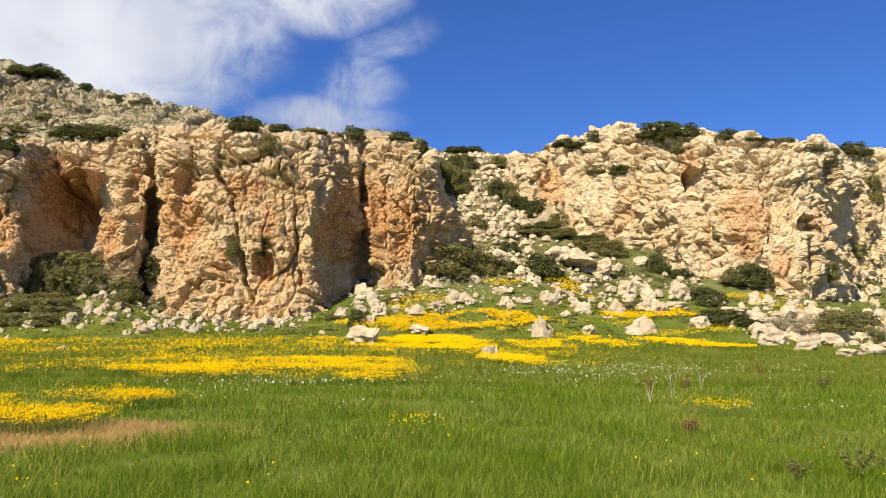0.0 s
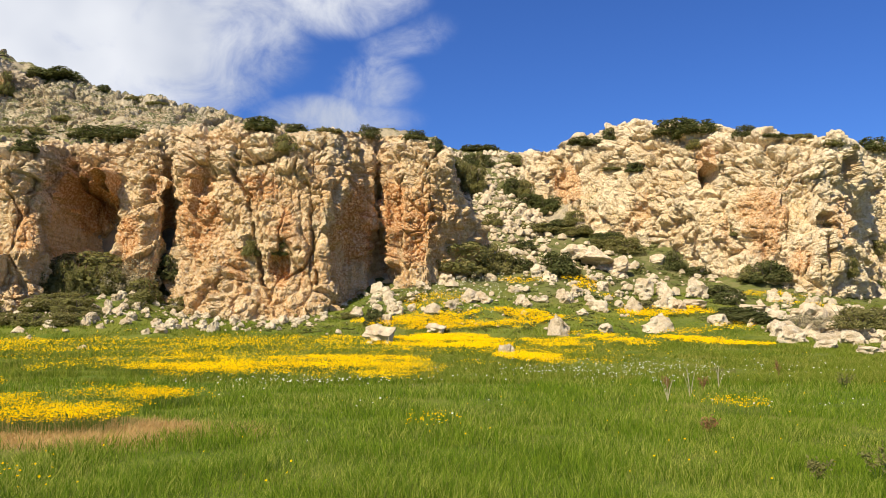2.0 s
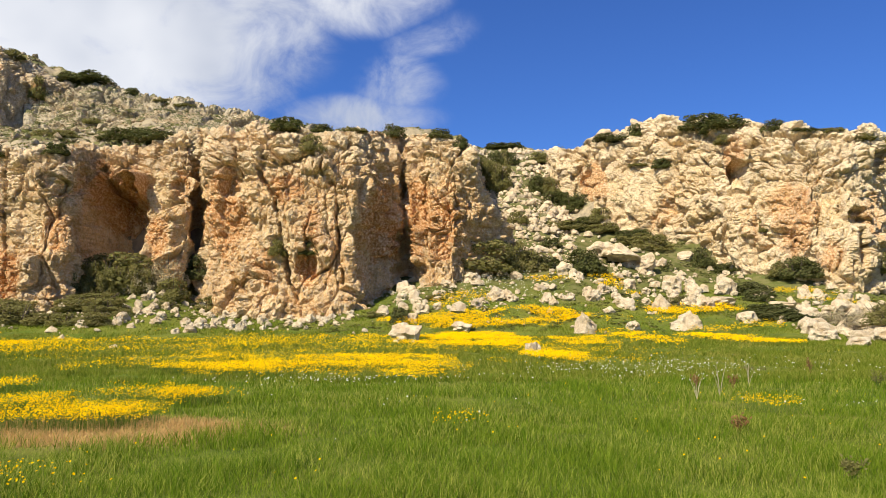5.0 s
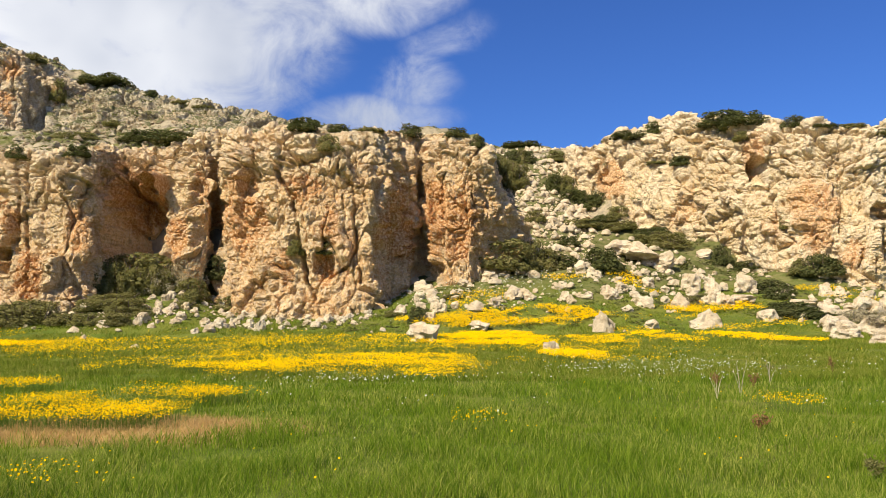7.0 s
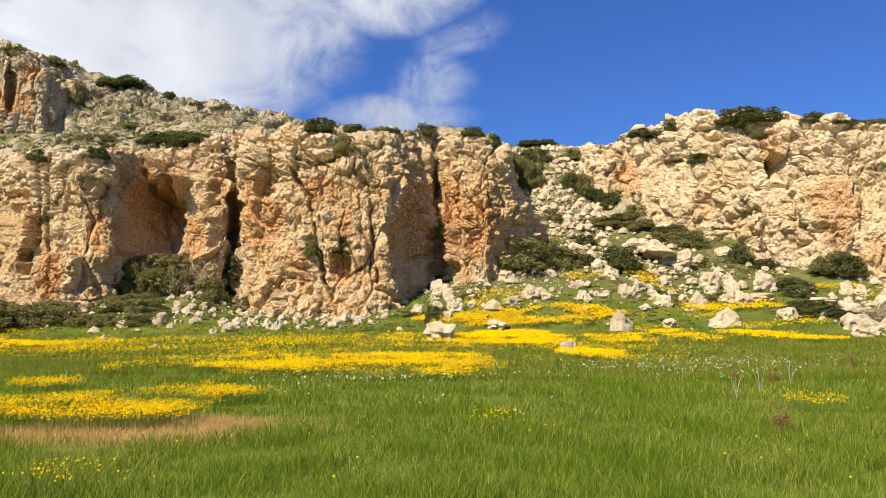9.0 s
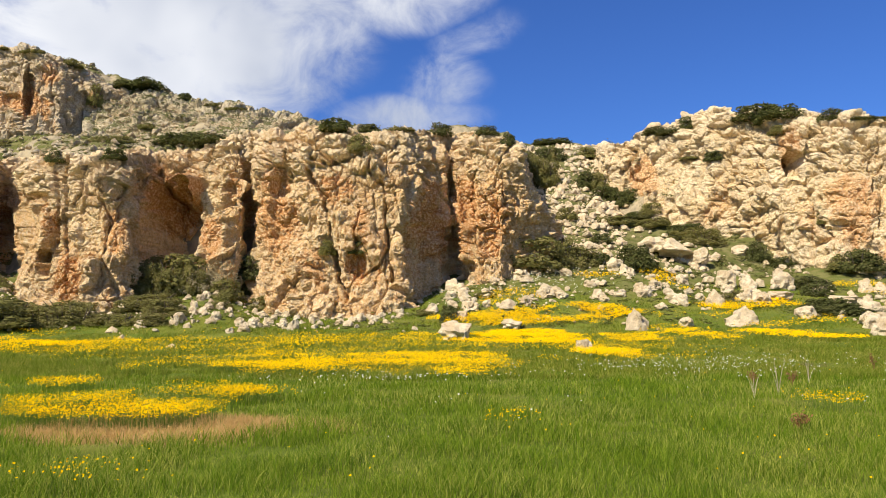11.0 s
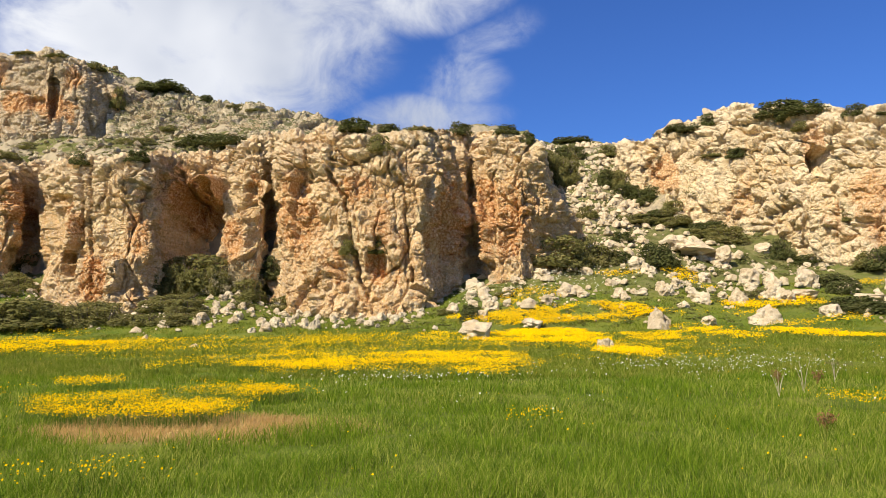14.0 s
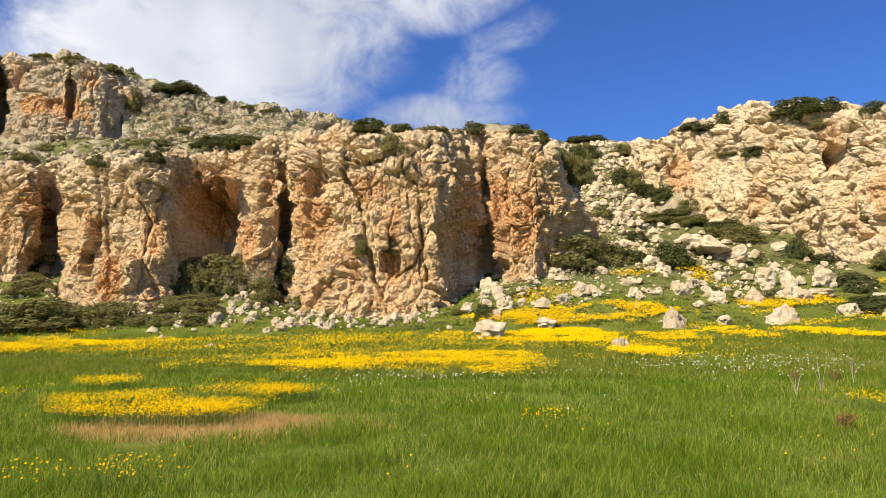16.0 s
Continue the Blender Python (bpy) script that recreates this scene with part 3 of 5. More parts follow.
LOWER_CRACKS = [
    (0.17, 1.4, (-21.0, 19.4), (-20.3, 18.0), (-18.5, 15.6), (-18.0, 10.3), (-17.1, 6.9), (-15.5, 2.0)),
    (0.15, 1.1, (-11.0, 17.7), (-10.5, 14.3), (-10.1, 8.7), (-9.5, 4.5)),
    (0.14, 0.9, (-10.1, 8.7), (-11.6, 6.4), (-13.7, 4.8)),
    (0.13, 0.8, (-20.8, 20.8), (-18.2, 20.0), (-15.8, 20.4), (-13.7, 21.1)),
    (0.15, 1.0, (-53.3, 21.3), (-53.5, 17.0), (-53.1, 9.2), (-52.7, 3.1)),
    (0.13, 0.9, (-55.0, 19.3), (-54.3, 13.9), (-54.3, 9.2)),
    (0.13, 0.9, (-51.3, 20.1), (-51.5, 16.9), (-52.2, 14.8)),
    (0.18, 1.0, (-41.1, 21.6), (-40.6, 17.5), (-40.3, 10.6)),
    (0.16, 0.9, (-36.8, 22.2), (-37.7, 19.0)),
    (0.16, 1.1, (-28.6, 24.4), (-28.7, 20.3), (-28.3, 16.5)),
] + [
    (0.14, 0.9, (-33.5, 23.1), (-34.6, 19.7)),
    (0.13, 0.8, (-23.9, 23.7), (-24.3, 20.6), (-22.9, 18.5)),
    (0.15, 1.1, (-2.3, 23.9), (-2.0, 16.8), (-1.6, 10.0)),
    (0.12, 0.7, (1.3, 18.9), (1.1, 13.7), (1.8, 7.8)),
    (0.14, 0.9, (3.6, 23.0), (4.9, 18.9), (5.1, 12.9)),
    (0.13, 0.8, (-5.6, 23.6), (-6.3, 19.9), (-4.7, 16.1)),
    (0.13, 0.8, (-13.7, 21.1), (-12.7, 18.5), (-11.0, 17.7)),
    (0.13, 0.8, (-60.7, 20.6), (-59.1, 17.1)),
    (0.13, 0.8, (-48.2, 20.8), (-48.5, 16.5)),
]
LOWER_STAINS = [
    (-36.5, 16.5, 1.47, 2.51, 1.3),
    (-40.6, 16.0, 2.95, 4.42, 0.8),
    (-52.9, 4.6, 1.62, 3.32, 1.0),
    (-55.5, 12.3, 1.33, 2.36, 0.55),
    (-33.5, 10.1, 1.84, 2.80, 0.55),
    (-30.6, 16.9, 1.47, 1.62, 0.35),
    (-25.0, 11.9, 3.32, 4.05, 0.55),
    (-17.1, 17.0, 1.77, 1.77, 0.8),
    (-13.7, 10.9, 1.77, 3.32, 0.5),
    (-25.5, 17.6, 1.77, 2.06, 0.6),
    (0.1, 13.3, 1.62, 4.57, 1.2),
    (3.4, 12.5, 2.36, 4.42, 0.6),
    (-14.4, 6.5, 1.33, 2.58, 0.55),
    (-63.7, 14.8, 1.77, 4.05, 0.6),
    (-46.4, 10.7, 1.47, 3.68, 0.4),
    (-19.7, 5.8, 1.84, 2.95, 0.35),
    (-5.1, 11.6, 2.36, 5.16, 0.55),
]
make_cliff("cliff_lower", "cracked cream limestone cliff with rust-orange stains and clefts", LOWER_PLAN, LOWER_DENTS, LOWER_CRACKS, LOWER_STAINS, 1380, 240, 20, CLIFF, 3, rough=0.8)

RIGHT_PLAN = [
    (17.4, 100, 17.97, 21.80, 3),
    (19.3, 95, 16.88, 22.40, 4),
    (21.2, 91, 16.24, 22.84, 5),
    (23.7, 88, 16.15, 23.54, 5.5),
    (25.1, 82, 13.21, 24.21, 5.5),
    (28.2, 79, 11.75, 25.25, 5.5),
    (30.9, 76, 9.91, 26.43, 5.5),
    (32.9, 74, 8.27, 27.05, 5.5),
    (36.8, 71, 7.28, 26.64, 5.5),
    (40.7, 68, 6.28, 26.30, 5.5),
    (44.3, 66, 5.57, 26.66, 5.5),
    (48.7, 63, 4.73, 25.94, 5.5),
    (53.5, 61, 4.03, 25.62, 5.5),
    (58.3, 60, 3.49, 25.78, 5.5),
    (61.2, 61, 3.45, 26.28, 5.5),
    (63.6, 64, 4.18, 24.51, 5.5),
    (64.7, 69, 6.68, 23.82, 5.5),
    (69.0, 71, 5.97, 24.85, 5.5),
] + [
    (77.4, 72, 6.11, 25.12, 5.5),
    (85.9, 72, 5.85, 24.73, 5.5),
]
RIGHT_DENTS = [
    (23.2, 19.1, 1.77, 1.92, 2.4),
    (43.0, 19.3, 1.47, 1.77, 3.6),
    (45.2, 21.2, 0.74, 1.03, 1.2),
    (27.4, 12.5, 1.18, 1.03, 1.5),
    (38.6, 8.5, 1.18, 1.62, 1.2),
    (50.2, 14.2, 3.32, 4.42, -0.8),
    (59.1, 13.8, 1.47, 1.18, 1.4),
    (62.9, 21.4, 1.18, 1.92, 2.6),
    (59.8, 9.7, 0.59, 2.95, 1.0),
    (32.3, 20.7, 4.42, 0.44, 1.0),
    (36.9, 22.4, 0.74, 0.59, 0.9),
    (32.8, 13.0, 1.03, 3.68, 0.6),
    (41.4, 10.1, 0.88, 2.21, 0.7),
    (55.0, 24.5, 2.95, 0.37, 0.7),
]
RIGHT_CRACKS = [
    (0.18, 1.2, (45.5, 25.4), (44.8, 21.1), (42.8, 18.3)),
    (0.17, 1.1, (52.4, 19.9), (52.7, 15.0), (53.7, 11.1)),
    (0.14, 0.8, (52.7, 21.6), (55.1, 19.4), (57.0, 18.3)),
    (0.16, 1.1, (29.1, 21.9), (30.9, 22.6), (32.3, 24.4)),
    (0.14, 0.9, (44.7, 17.9), (44.4, 15.6), (45.6, 12.5)),
    (0.14, 0.8, (35.6, 15.4), (35.0, 11.5), (35.7, 7.7)),
    (0.13, 0.8, (50.1, 10.3), (52.5, 9.6), (53.4, 7.3)),
    (0.13, 0.8, (39.1, 15.5), (38.4, 12.4)),
    (0.14, 0.8, (48.0, 21.9), (49.6, 21.2), (52.9, 21.6)),
    (0.14, 0.9, (56.7, 15.1), (58.2, 11.2), (58.5, 5.8)),
    (0.15, 0.9, (20.1, 22.5), (19.3, 20.3), (18.8, 18.0)),
] + [
    (0.14, 0.8, (29.7, 16.8), (30.9, 13.7)),
    (0.13, 0.7, (42.0, 24.1), (40.8, 20.9)),
]
RIGHT_STAINS = [
    (50.2, 13.4, 3.83, 5.16, 0.75),
    (42.4, 21.8, 1.77, 2.95, 0.8),
    (23.2, 18.1, 1.77, 2.21, 1.0),
    (33.6, 14.6, 1.62, 3.32, 0.4),
    (54.9, 8.1, 1.77, 2.95, 0.6),
    (61.6, 14.4, 2.06, 3.68, 0.5),
    (44.6, 11.7, 2.21, 2.95, 0.4),
    (32.0, 13.0, 1.11, 2.21, 0.4),
]
make_cliff("cliff_right", "sunlit pale limestone cliff with ochre patches and hollows", RIGHT_PLAN, RIGHT_DENTS, RIGHT_CRACKS, RIGHT_STAINS, 800, 240, 18, PALE_CLIFF, 103, rounding=2.2, rough=0.9, grain=1.2, worn=0.6)

UPPER_PLAN = [
    (-85.1, 86, 23.80, 36.02, 3),
    (-71.3, 84, 24.28, 36.55, 3),
    (-69.4, 92, 24.40, 36.49, 2),
    (-68.4, 92, 24.38, 36.54, 2),
    (-67.8, 85, 24.36, 36.52, 4),
    (-63.5, 84.5, 24.42, 36.78, 4),
    (-59.6, 85, 24.48, 36.41, 4),
    (-59.1, 87, 24.47, 36.32, 4),
    (-58.4, 85, 24.46, 36.21, 4),
    (-54.5, 86, 24.36, 35.20, 4),
    (-52.9, 88, 24.32, 34.03, 4),
    (-50.0, 90, 24.26, 31.86, 3),
    (-47.8, 92, 24.20, 30.68, 3),
    (-44.8, 95, 24.60, 29.96, 3),
]
UPPER_DENTS = [
    (-59.4, 30.5, 0.29, 3.68, 1.2),
    (-54.0, 28.0, 0.29, 2.51, 1.2),
    (-51.4, 27.9, 0.44, 2.95, 1.3),
    (-61.4, 29.4, 1.18, 0.74, 0.7),
]
UPPER_STAINS = [
    (-58.5, 28.5, 2.95, 1.77, 1.1),
    (-64.3, 29.5, 2.21, 1.47, 0.9),
    (-66.9, 34.0, 1.77, 2.21, 0.6),
    (-56.2, 32.8, 1.33, 2.21, 0.6),
    (-50.1, 29.5, 1.03, 1.84, 0.5),
]
make_cliff("cliff_upper", "grey and orange limestone crag on the hilltop", UPPER_PLAN, UPPER_DENTS, [], UPPER_STAINS, 460, 130, 14, HIGH_CLIFF, 203, rough=0.8, worn=0.4)

HILL_PLAN = [
    (-51.6, 87, 23.35, 31.27, 10),
    (-45.4, 84, 23.36, 30.61, 16),
    (-37.6, 81, 23.26, 28.82, 16),
    (-29.0, 77, 23.29, 27.25, 16),
    (-20.1, 72, 23.38, 25.39, 14),
    (-15.2, 69, 23.42, 24.19, 10),
    (-9.9, 68, 23.29, 23.44, 8),
]
make_cliff("hill_crags", "broken grey-brown limestone crags and scrub covering the hillside", HILL_PLAN, [], [], [], 420, 120, 10, HILL_ROCK, 303, rounding=1.5, rough=0.6, grain=1.5, worn=0.6)


# ---- boulders ----
def boulder_mesh(seed, level=3):
    """A broken block of karst limestone: split faces, ragged edges and solution pits; one unit each way."""
    rng = np.random.default_rng(seed)
    bm = bmesh.new()
    bmesh.ops.create_icosphere(bm, subdivisions=level, radius=1.0)
    v = np.array([w.co[:] for w in bm.verts])
    f = np.array([[w.index for w in g.verts] for g in bm.faces])
    bm.free()
    n = v / np.linalg.norm(v, axis=1, keepdims=True)
    v += n * ((fractal(v * 1.1 + seed, seed, 2) - 0.5) * 0.7)[:, None]
    for _ in range(8):
        way = rng.normal(size=3)
        way /= np.linalg.norm(way)
        over = np.maximum(v @ way - rng.uniform(0.45, 0.85), 0)
        v -= np.outer(over * 0.95, way)
    step, gap = facets(v * 1.0 + 3.0 + seed, (0.6, 0.6, 0.42), seed + 5, 0.9)
    v += n * (step * 0.22 - 0.13 * np.exp(-(gap / 0.12) ** 2))[:, None]
    v += n * ((ridged(v * 2.2 + seed, seed + 3, 3) - 0.6) * 0.26)[:, None]
    v -= n * (0.22 * ramp(smooth_noise(v * 3.0 + seed, seed + 8), 0.66, 0.86))[:, None]
    v -= v.min(0) * (0, 0, 1)
    size = v.max(0) - v.min(0)
    v = (v - (v.max(0) + v.min(0)) / 2 * (1, 1, 0)) / size
    v[:, :2] *= (0.82 + 0.36 * (1 - v[:, 2:]) ** 1.5)
    return v, f


BOULDER_MESHES = [mesh_of("boulder", *boulder_mesh(s), BOULDER, False) for s in range(9)]
STONE_MESHES = [mesh_of("stone", *boulder_mesh(s + 40, 3), BOULDER, False) for s in range(9)]
TURN = random.Random(7)
BOULDER_LABEL = "weathered cream limestone boulder lying in the grass"


def boulder(x, y, width, height, label=BOULDER_LABEL, group="boulders at the foot of the cliffs", meshes=BOULDER_MESHES, z=None, name="boulder"):
    ob = new(name, TURN.choice(meshes))
    z = float(land(x, y)) if z is None else z
    ob.matrix_world = pose(x, y, z - 0.48 * height, TURN.uniform(-8, 8), TURN.uniform(-8, 8), TURN.choice((0, 180)) + TURN.uniform(-25, 25)) @ Matrix.Diagonal((width, width * TURN.uniform(0.75, 1.1), height * 1.55, 1))
    return tagged(ob, label, "boulder", group)


MEADOW_BOULDERS = [
    (-0.45, 39.40, 2.15, 1.05),
    (2.70, 46.40, 1.57, 0.58),
    (4.70, 30.95, 0.73, 0.59),
    (10.12, 45.90, 1.49, 1.29),
    (16.79, 47.50, 2.17, 1.05),
    (20.98, 48.35, 1.64, 0.86),
    (25.35, 52.40, 3.28, 0.70),
    (24.99, 70.35, 2.18, 0.93),
    (19.73, 59.10, 2.00, 1.74),
    (21.45, 59.05, 1.74, 1.22),
    (23.89, 58.60, 2.25, 1.81),
    (20.34, 54.05, 1.27, 0.96),
    (16.92, 52.65, 1.55, 1.40),
    (14.36, 52.45, 1.78, 0.93),
    (21.71, 54.00, 2.39, 0.88),
]
SLOPE_BOULDERS = [
    (-2.18, 64.70, 1.91, 1.62),
    (-2.90, 62.45, 1.38, 1.01),
    (-1.03, 59.25, 1.48, 1.05),
    (1.25, 67.60, 2.59, 1.20),
    (4.25, 60.25, 1.78, 0.98),
    (2.21, 59.25, 1.14, 0.79),
    (12.37, 63.80, 1.88, 1.32),
    (12.96, 62.00, 1.64, 1.19),
    (5.63, 54.05, 1.59, 0.80),
    (0.26, 51.65, 1.52, 0.76),
    (-0.27, 48.80, 1.01, 0.79),
    (-5.63, 56.45, 1.25, 0.83),
    (-6.13, 50.80, 0.90, 0.60),
    (-5.08, 56.95, 1.09, 0.67),
    (-8.10, 58.30, 1.12, 0.77),
    (-8.30, 50.25, 0.74, 0.52),
    (33.46, 56.15, 0.91, 0.74),
    (-22.63, 59.15, 1.13, 0.78),
    (-22.42, 60.30, 0.98, 0.44),
    (-19.84, 59.20, 0.87, 0.87),
    (-20.87, 60.15, 0.62, 0.35),
    (-18.78, 57.35, 0.93, 0.59),
] + [
    (-20.57, 56.10, 0.83, 0.50),
    (-19.46, 55.85, 0.91, 0.58),
    (-18.44, 55.15, 0.65, 0.41),
    (-18.96, 53.25, 0.71, 0.63),
    (-19.85, 53.15, 0.63, 0.39),
    (-17.81, 61.20, 0.81, 0.63),
    (-17.25, 59.95, 1.15, 0.53),
    (-18.24, 59.70, 0.62, 0.26),
    (-15.94, 57.80, 0.85, 0.77),
    (-16.95, 56.90, 0.75, 0.34),
    (-17.06, 53.15, 0.55, 0.31),
    (-16.21, 52.30, 0.39, 0.31),
    (-22.75, 52.00, 1.00, 0.54),
    (-24.50, 53.35, 0.94, 0.31),
    (-18.30, 47.70, 0.77, 0.77),
    (-21.45, 48.30, 0.71, 0.64),
    (-20.33, 47.35, 0.70, 0.35),
    (-17.19, 47.05, 0.62, 0.42),
    (-17.32, 48.35, 0.43, 0.29),
]
FOOT_BOULDERS = [
    (31.69, 55.80, 1.48, 0.74),
    (40.98, 64.35, 1.42, 0.85),
    (31.58, 62.10, 1.83, 0.82),
    (39.81, 64.50, 1.71, 1.24),
    (46.25, 69.80, 2.06, 1.23),
    (46.66, 68.40, 1.71, 0.91),
    (30.71, 68.95, 2.03, 1.02),
    (30.60, 64.15, 1.70, 1.04),
    (34.25, 61.55, 1.54, 1.00),
    (12.77, 50.90, 0.98, 0.53),
    (9.27, 57.90, 1.11, 0.68),
    (9.49, 53.05, 0.86, 0.55),
    (13.45, 56.15, 0.91, 0.58),
    (1.50, 56.25, 0.91, 0.58),
    (8.12, 62.50, 1.20, 0.74),
    (19.94, 67.15, 1.98, 1.09),
    (-16.21, 48.40, 0.93, 0.57),
    (-17.53, 51.15, 1.06, 0.30),
    (-13.49, 46.35, 1.02, 0.75),
    (-13.75, 49.45, 0.87, 0.66),
    (-14.16, 45.80, 0.67, 0.40),
    (-12.81, 49.15, 0.58, 0.51),
] + [
    (-13.06, 48.25, 0.50, 0.36),
    (-13.41, 53.35, 0.71, 0.47),
    (-10.89, 47.85, 0.99, 1.06),
    (-10.95, 51.00, 0.53, 0.38),
    (-14.39, 54.85, 0.48, 0.32),
    (-19.82, 43.85, 0.52, 0.32),
    (-14.08, 36.45, 0.59, 0.27),
    (-25.48, 51.10, 0.53, 0.68),
    (-25.28, 47.95, 0.42, 0.28),
    (-24.42, 47.30, 0.35, 0.21),
    (-9.68, 56.55, 1.08, 0.50),
    (-8.23, 50.30, 0.67, 0.37),
    (-9.60, 48.55, 0.57, 0.29),
    (-8.71, 47.75, 0.49, 0.28),
    (-7.24, 52.45, 1.00, 0.70),
    (-6.19, 51.05, 0.75, 0.60),
    (-6.87, 59.05, 1.04, 0.52),
    (-5.28, 56.00, 0.91, 0.41),
]
OUTCROP = [
    (28.09, 50.00, 2.21, 0.96),
    (29.70, 50.00, 1.84, 1.03),
    (27.06, 43.23, 2.23, 0.89),
    (33.02, 50.00, 1.84, 0.88),
    (22.63, 33.24, 1.47, 0.54),
    (21.31, 36.39, 1.34, 0.43),
    (27.39, 50.00, 1.47, 0.66),
    (34.66, 50.00, 1.47, 1.03),
    (21.23, 33.00, 1.31, 0.34),
    (30.50, 50.00, 1.47, 0.66),
    (33.29, 46.00, 2.03, 1.02),
    (25.34, 50.00, 2.21, 0.59),
    (26.12, 50.00, 1.47, 0.52),
]
SPECIAL = {0: "tan limestone boulder with a shaded flank beside yellow flowers", 1: "low flat white limestone rock in yellow flowers",
           2: "small cream limestone rock alone in the meadow", 3: "pointed leaning limestone boulder among yellow flowers", 4: "broad rounded pale boulder beside yellow flowers"}
for i, row in enumerate(MEADOW_BOULDERS + SLOPE_BOULDERS + FOOT_BOULDERS):
    k = 1.0 if i in SPECIAL else 0.85
    boulder(row[0], row[1], row[2] * k, row[3] * k * 0.9, label=SPECIAL.get(i, BOULDER_LABEL))
for row in OUTCROP:
    boulder(row[0], row[1], row[2], row[3], label="rough white limestone outcrop breaking through scrub", group="outcrop at the meadow's edge")


def rubble_band(n, x0, y0, x1, y1, spread):
    """Smaller broken rocks filling the outcrop along its line."""
    rng = np.random.default_rng(19)
    for e, off, size in zip(rng.random(n), rng.normal(size=n), rng.uniform(0.45, 1.25, n)):
        x, y = x0 + (x1 - x0) * e + 0.4 * spread * off, y0 + (y1 - y0) * e + spread * off
        boulder(x, y, size * 1.2, size * 0.62, "rough white limestone rock in the outcrop at the meadow's edge", "outcrop at the meadow's edge", STONE_MESHES, name="rock")


rubble_band(60, 22.6, 44.5, 30.5, 42.0, 1.7)


def perched_slab(x, y):
    """A great slab leaning on the slope over supporting rocks, with a dark hollow under its lower end."""
    z = float(land(x, y))
    boulder(x - 1.9, y + 0.6, 1.5, 1.3, z=z)
    boulder(x + 1.3, y + 0.6, 2.2, 1.2, z=z)
    boulder(x + 0.2, y + 0.2, 3.5, 1.15, label="great white limestone slab resting on rocks over a hollow", z=z + 0.80)
    boulder(x - 0.9, y + 2.6, 2.8, 1.1, z=z + 1.3)
    boulder(x + 2.4, y - 0.9, 1.6, 1.0, z=z)


perched_slab(18.0, 67.8)


def scatter_stones():
    """Loose stones on the slopes, thickest near the foot of the cliffs and in the gully."""
    rng = np.random.default_rng(5)
    n = 60000
    s, d = rng.uniform(-0.74, 0.74, n), 112 * np.sqrt(rng.uniform((44 / 112) ** 2, 1, n))
    x, y = s * d, d
    z = land(x, y)
    gully = (np.abs(s - 0.145) < 0.065) & (d > 66)
    lumps = fractal(np.stack([x / 4, y / 4, 0 * x], 1), 77, 2)
    chance = (0.25 + 0.75 * ramp(lumps, 0.42, 0.62)) * ramp(z, 0.5, 2.6) * np.where(d < 68, np.where(s < -0.1, 0.20, 0.16), np.where(s < -0.2, 0.36, 0.09))
    apron = (s < -0.08) & (d < 60)
    chance = np.where(apron, (0.25 + 0.75 * ramp(lumps, 0.42, 0.62)) * ramp(z, 0.3, 1.4) * 0.3, chance)
    chance = np.where(gully, 0.55, chance) * (land(x, y + 1) - z < 1.4)
    keep = rng.random(n) < chance
    size = (0.15 + 0.62 * rng.random(n) ** 3.8) * np.where(apron, 0.75, 1.0)
    placed, loose = 0, []
    for i in np.nonzero(keep)[0]:
        if d[i] < 68 and size[i] > 0.34 and placed < 235:
            boulder(x[i], y[i], size[i] * 1.5, size[i] * rng.uniform(0.7, 1.1), "small pale limestone rock among grass and flowers", "loose rocks on the slope", STONE_MESHES, z[i], "rock")
            placed += 1
        else:
            loose.append((x[i], y[i], z[i], size[i], s[i] < 0.0 and z[i] > 13))
    shapes = [boulder_mesh(90 + k, 1) for k in range(8)]
    for name, label, mat, rows in (("scree", "loose pale limestone scree strewn over the slope", BOULDER, [r[:4] for r in loose if not r[4]]), ("hill_rubble", "grey limestone rubble covering the hilltop", HILL_ROCK, [r[:4] for r in loose if r[4]])):
      vs, fs, base = [], [], 0
      for x, y, z, size in rows:
          v, f = shapes[rng.integers(8)]
          a = rng.uniform(0, 6.28)
          turn = np.array([[math.cos(a), -math.sin(a), 0], [math.sin(a), math.cos(a), 0], [0, 0, 1]])
          w = (v * (size * 1.5, size * 1.2, size * rng.uniform(0.7, 1.2))) @ turn.T + (x, y, z - 0.08 * size)
          vs.append(w)
          fs.append(f + base)
          base += len(v)
      me = mesh_of(name, np.concatenate(vs), np.concatenate(fs), mat, False)
      tagged(new(name, me), label, "scree", kind="stuff")


scatter_stones()


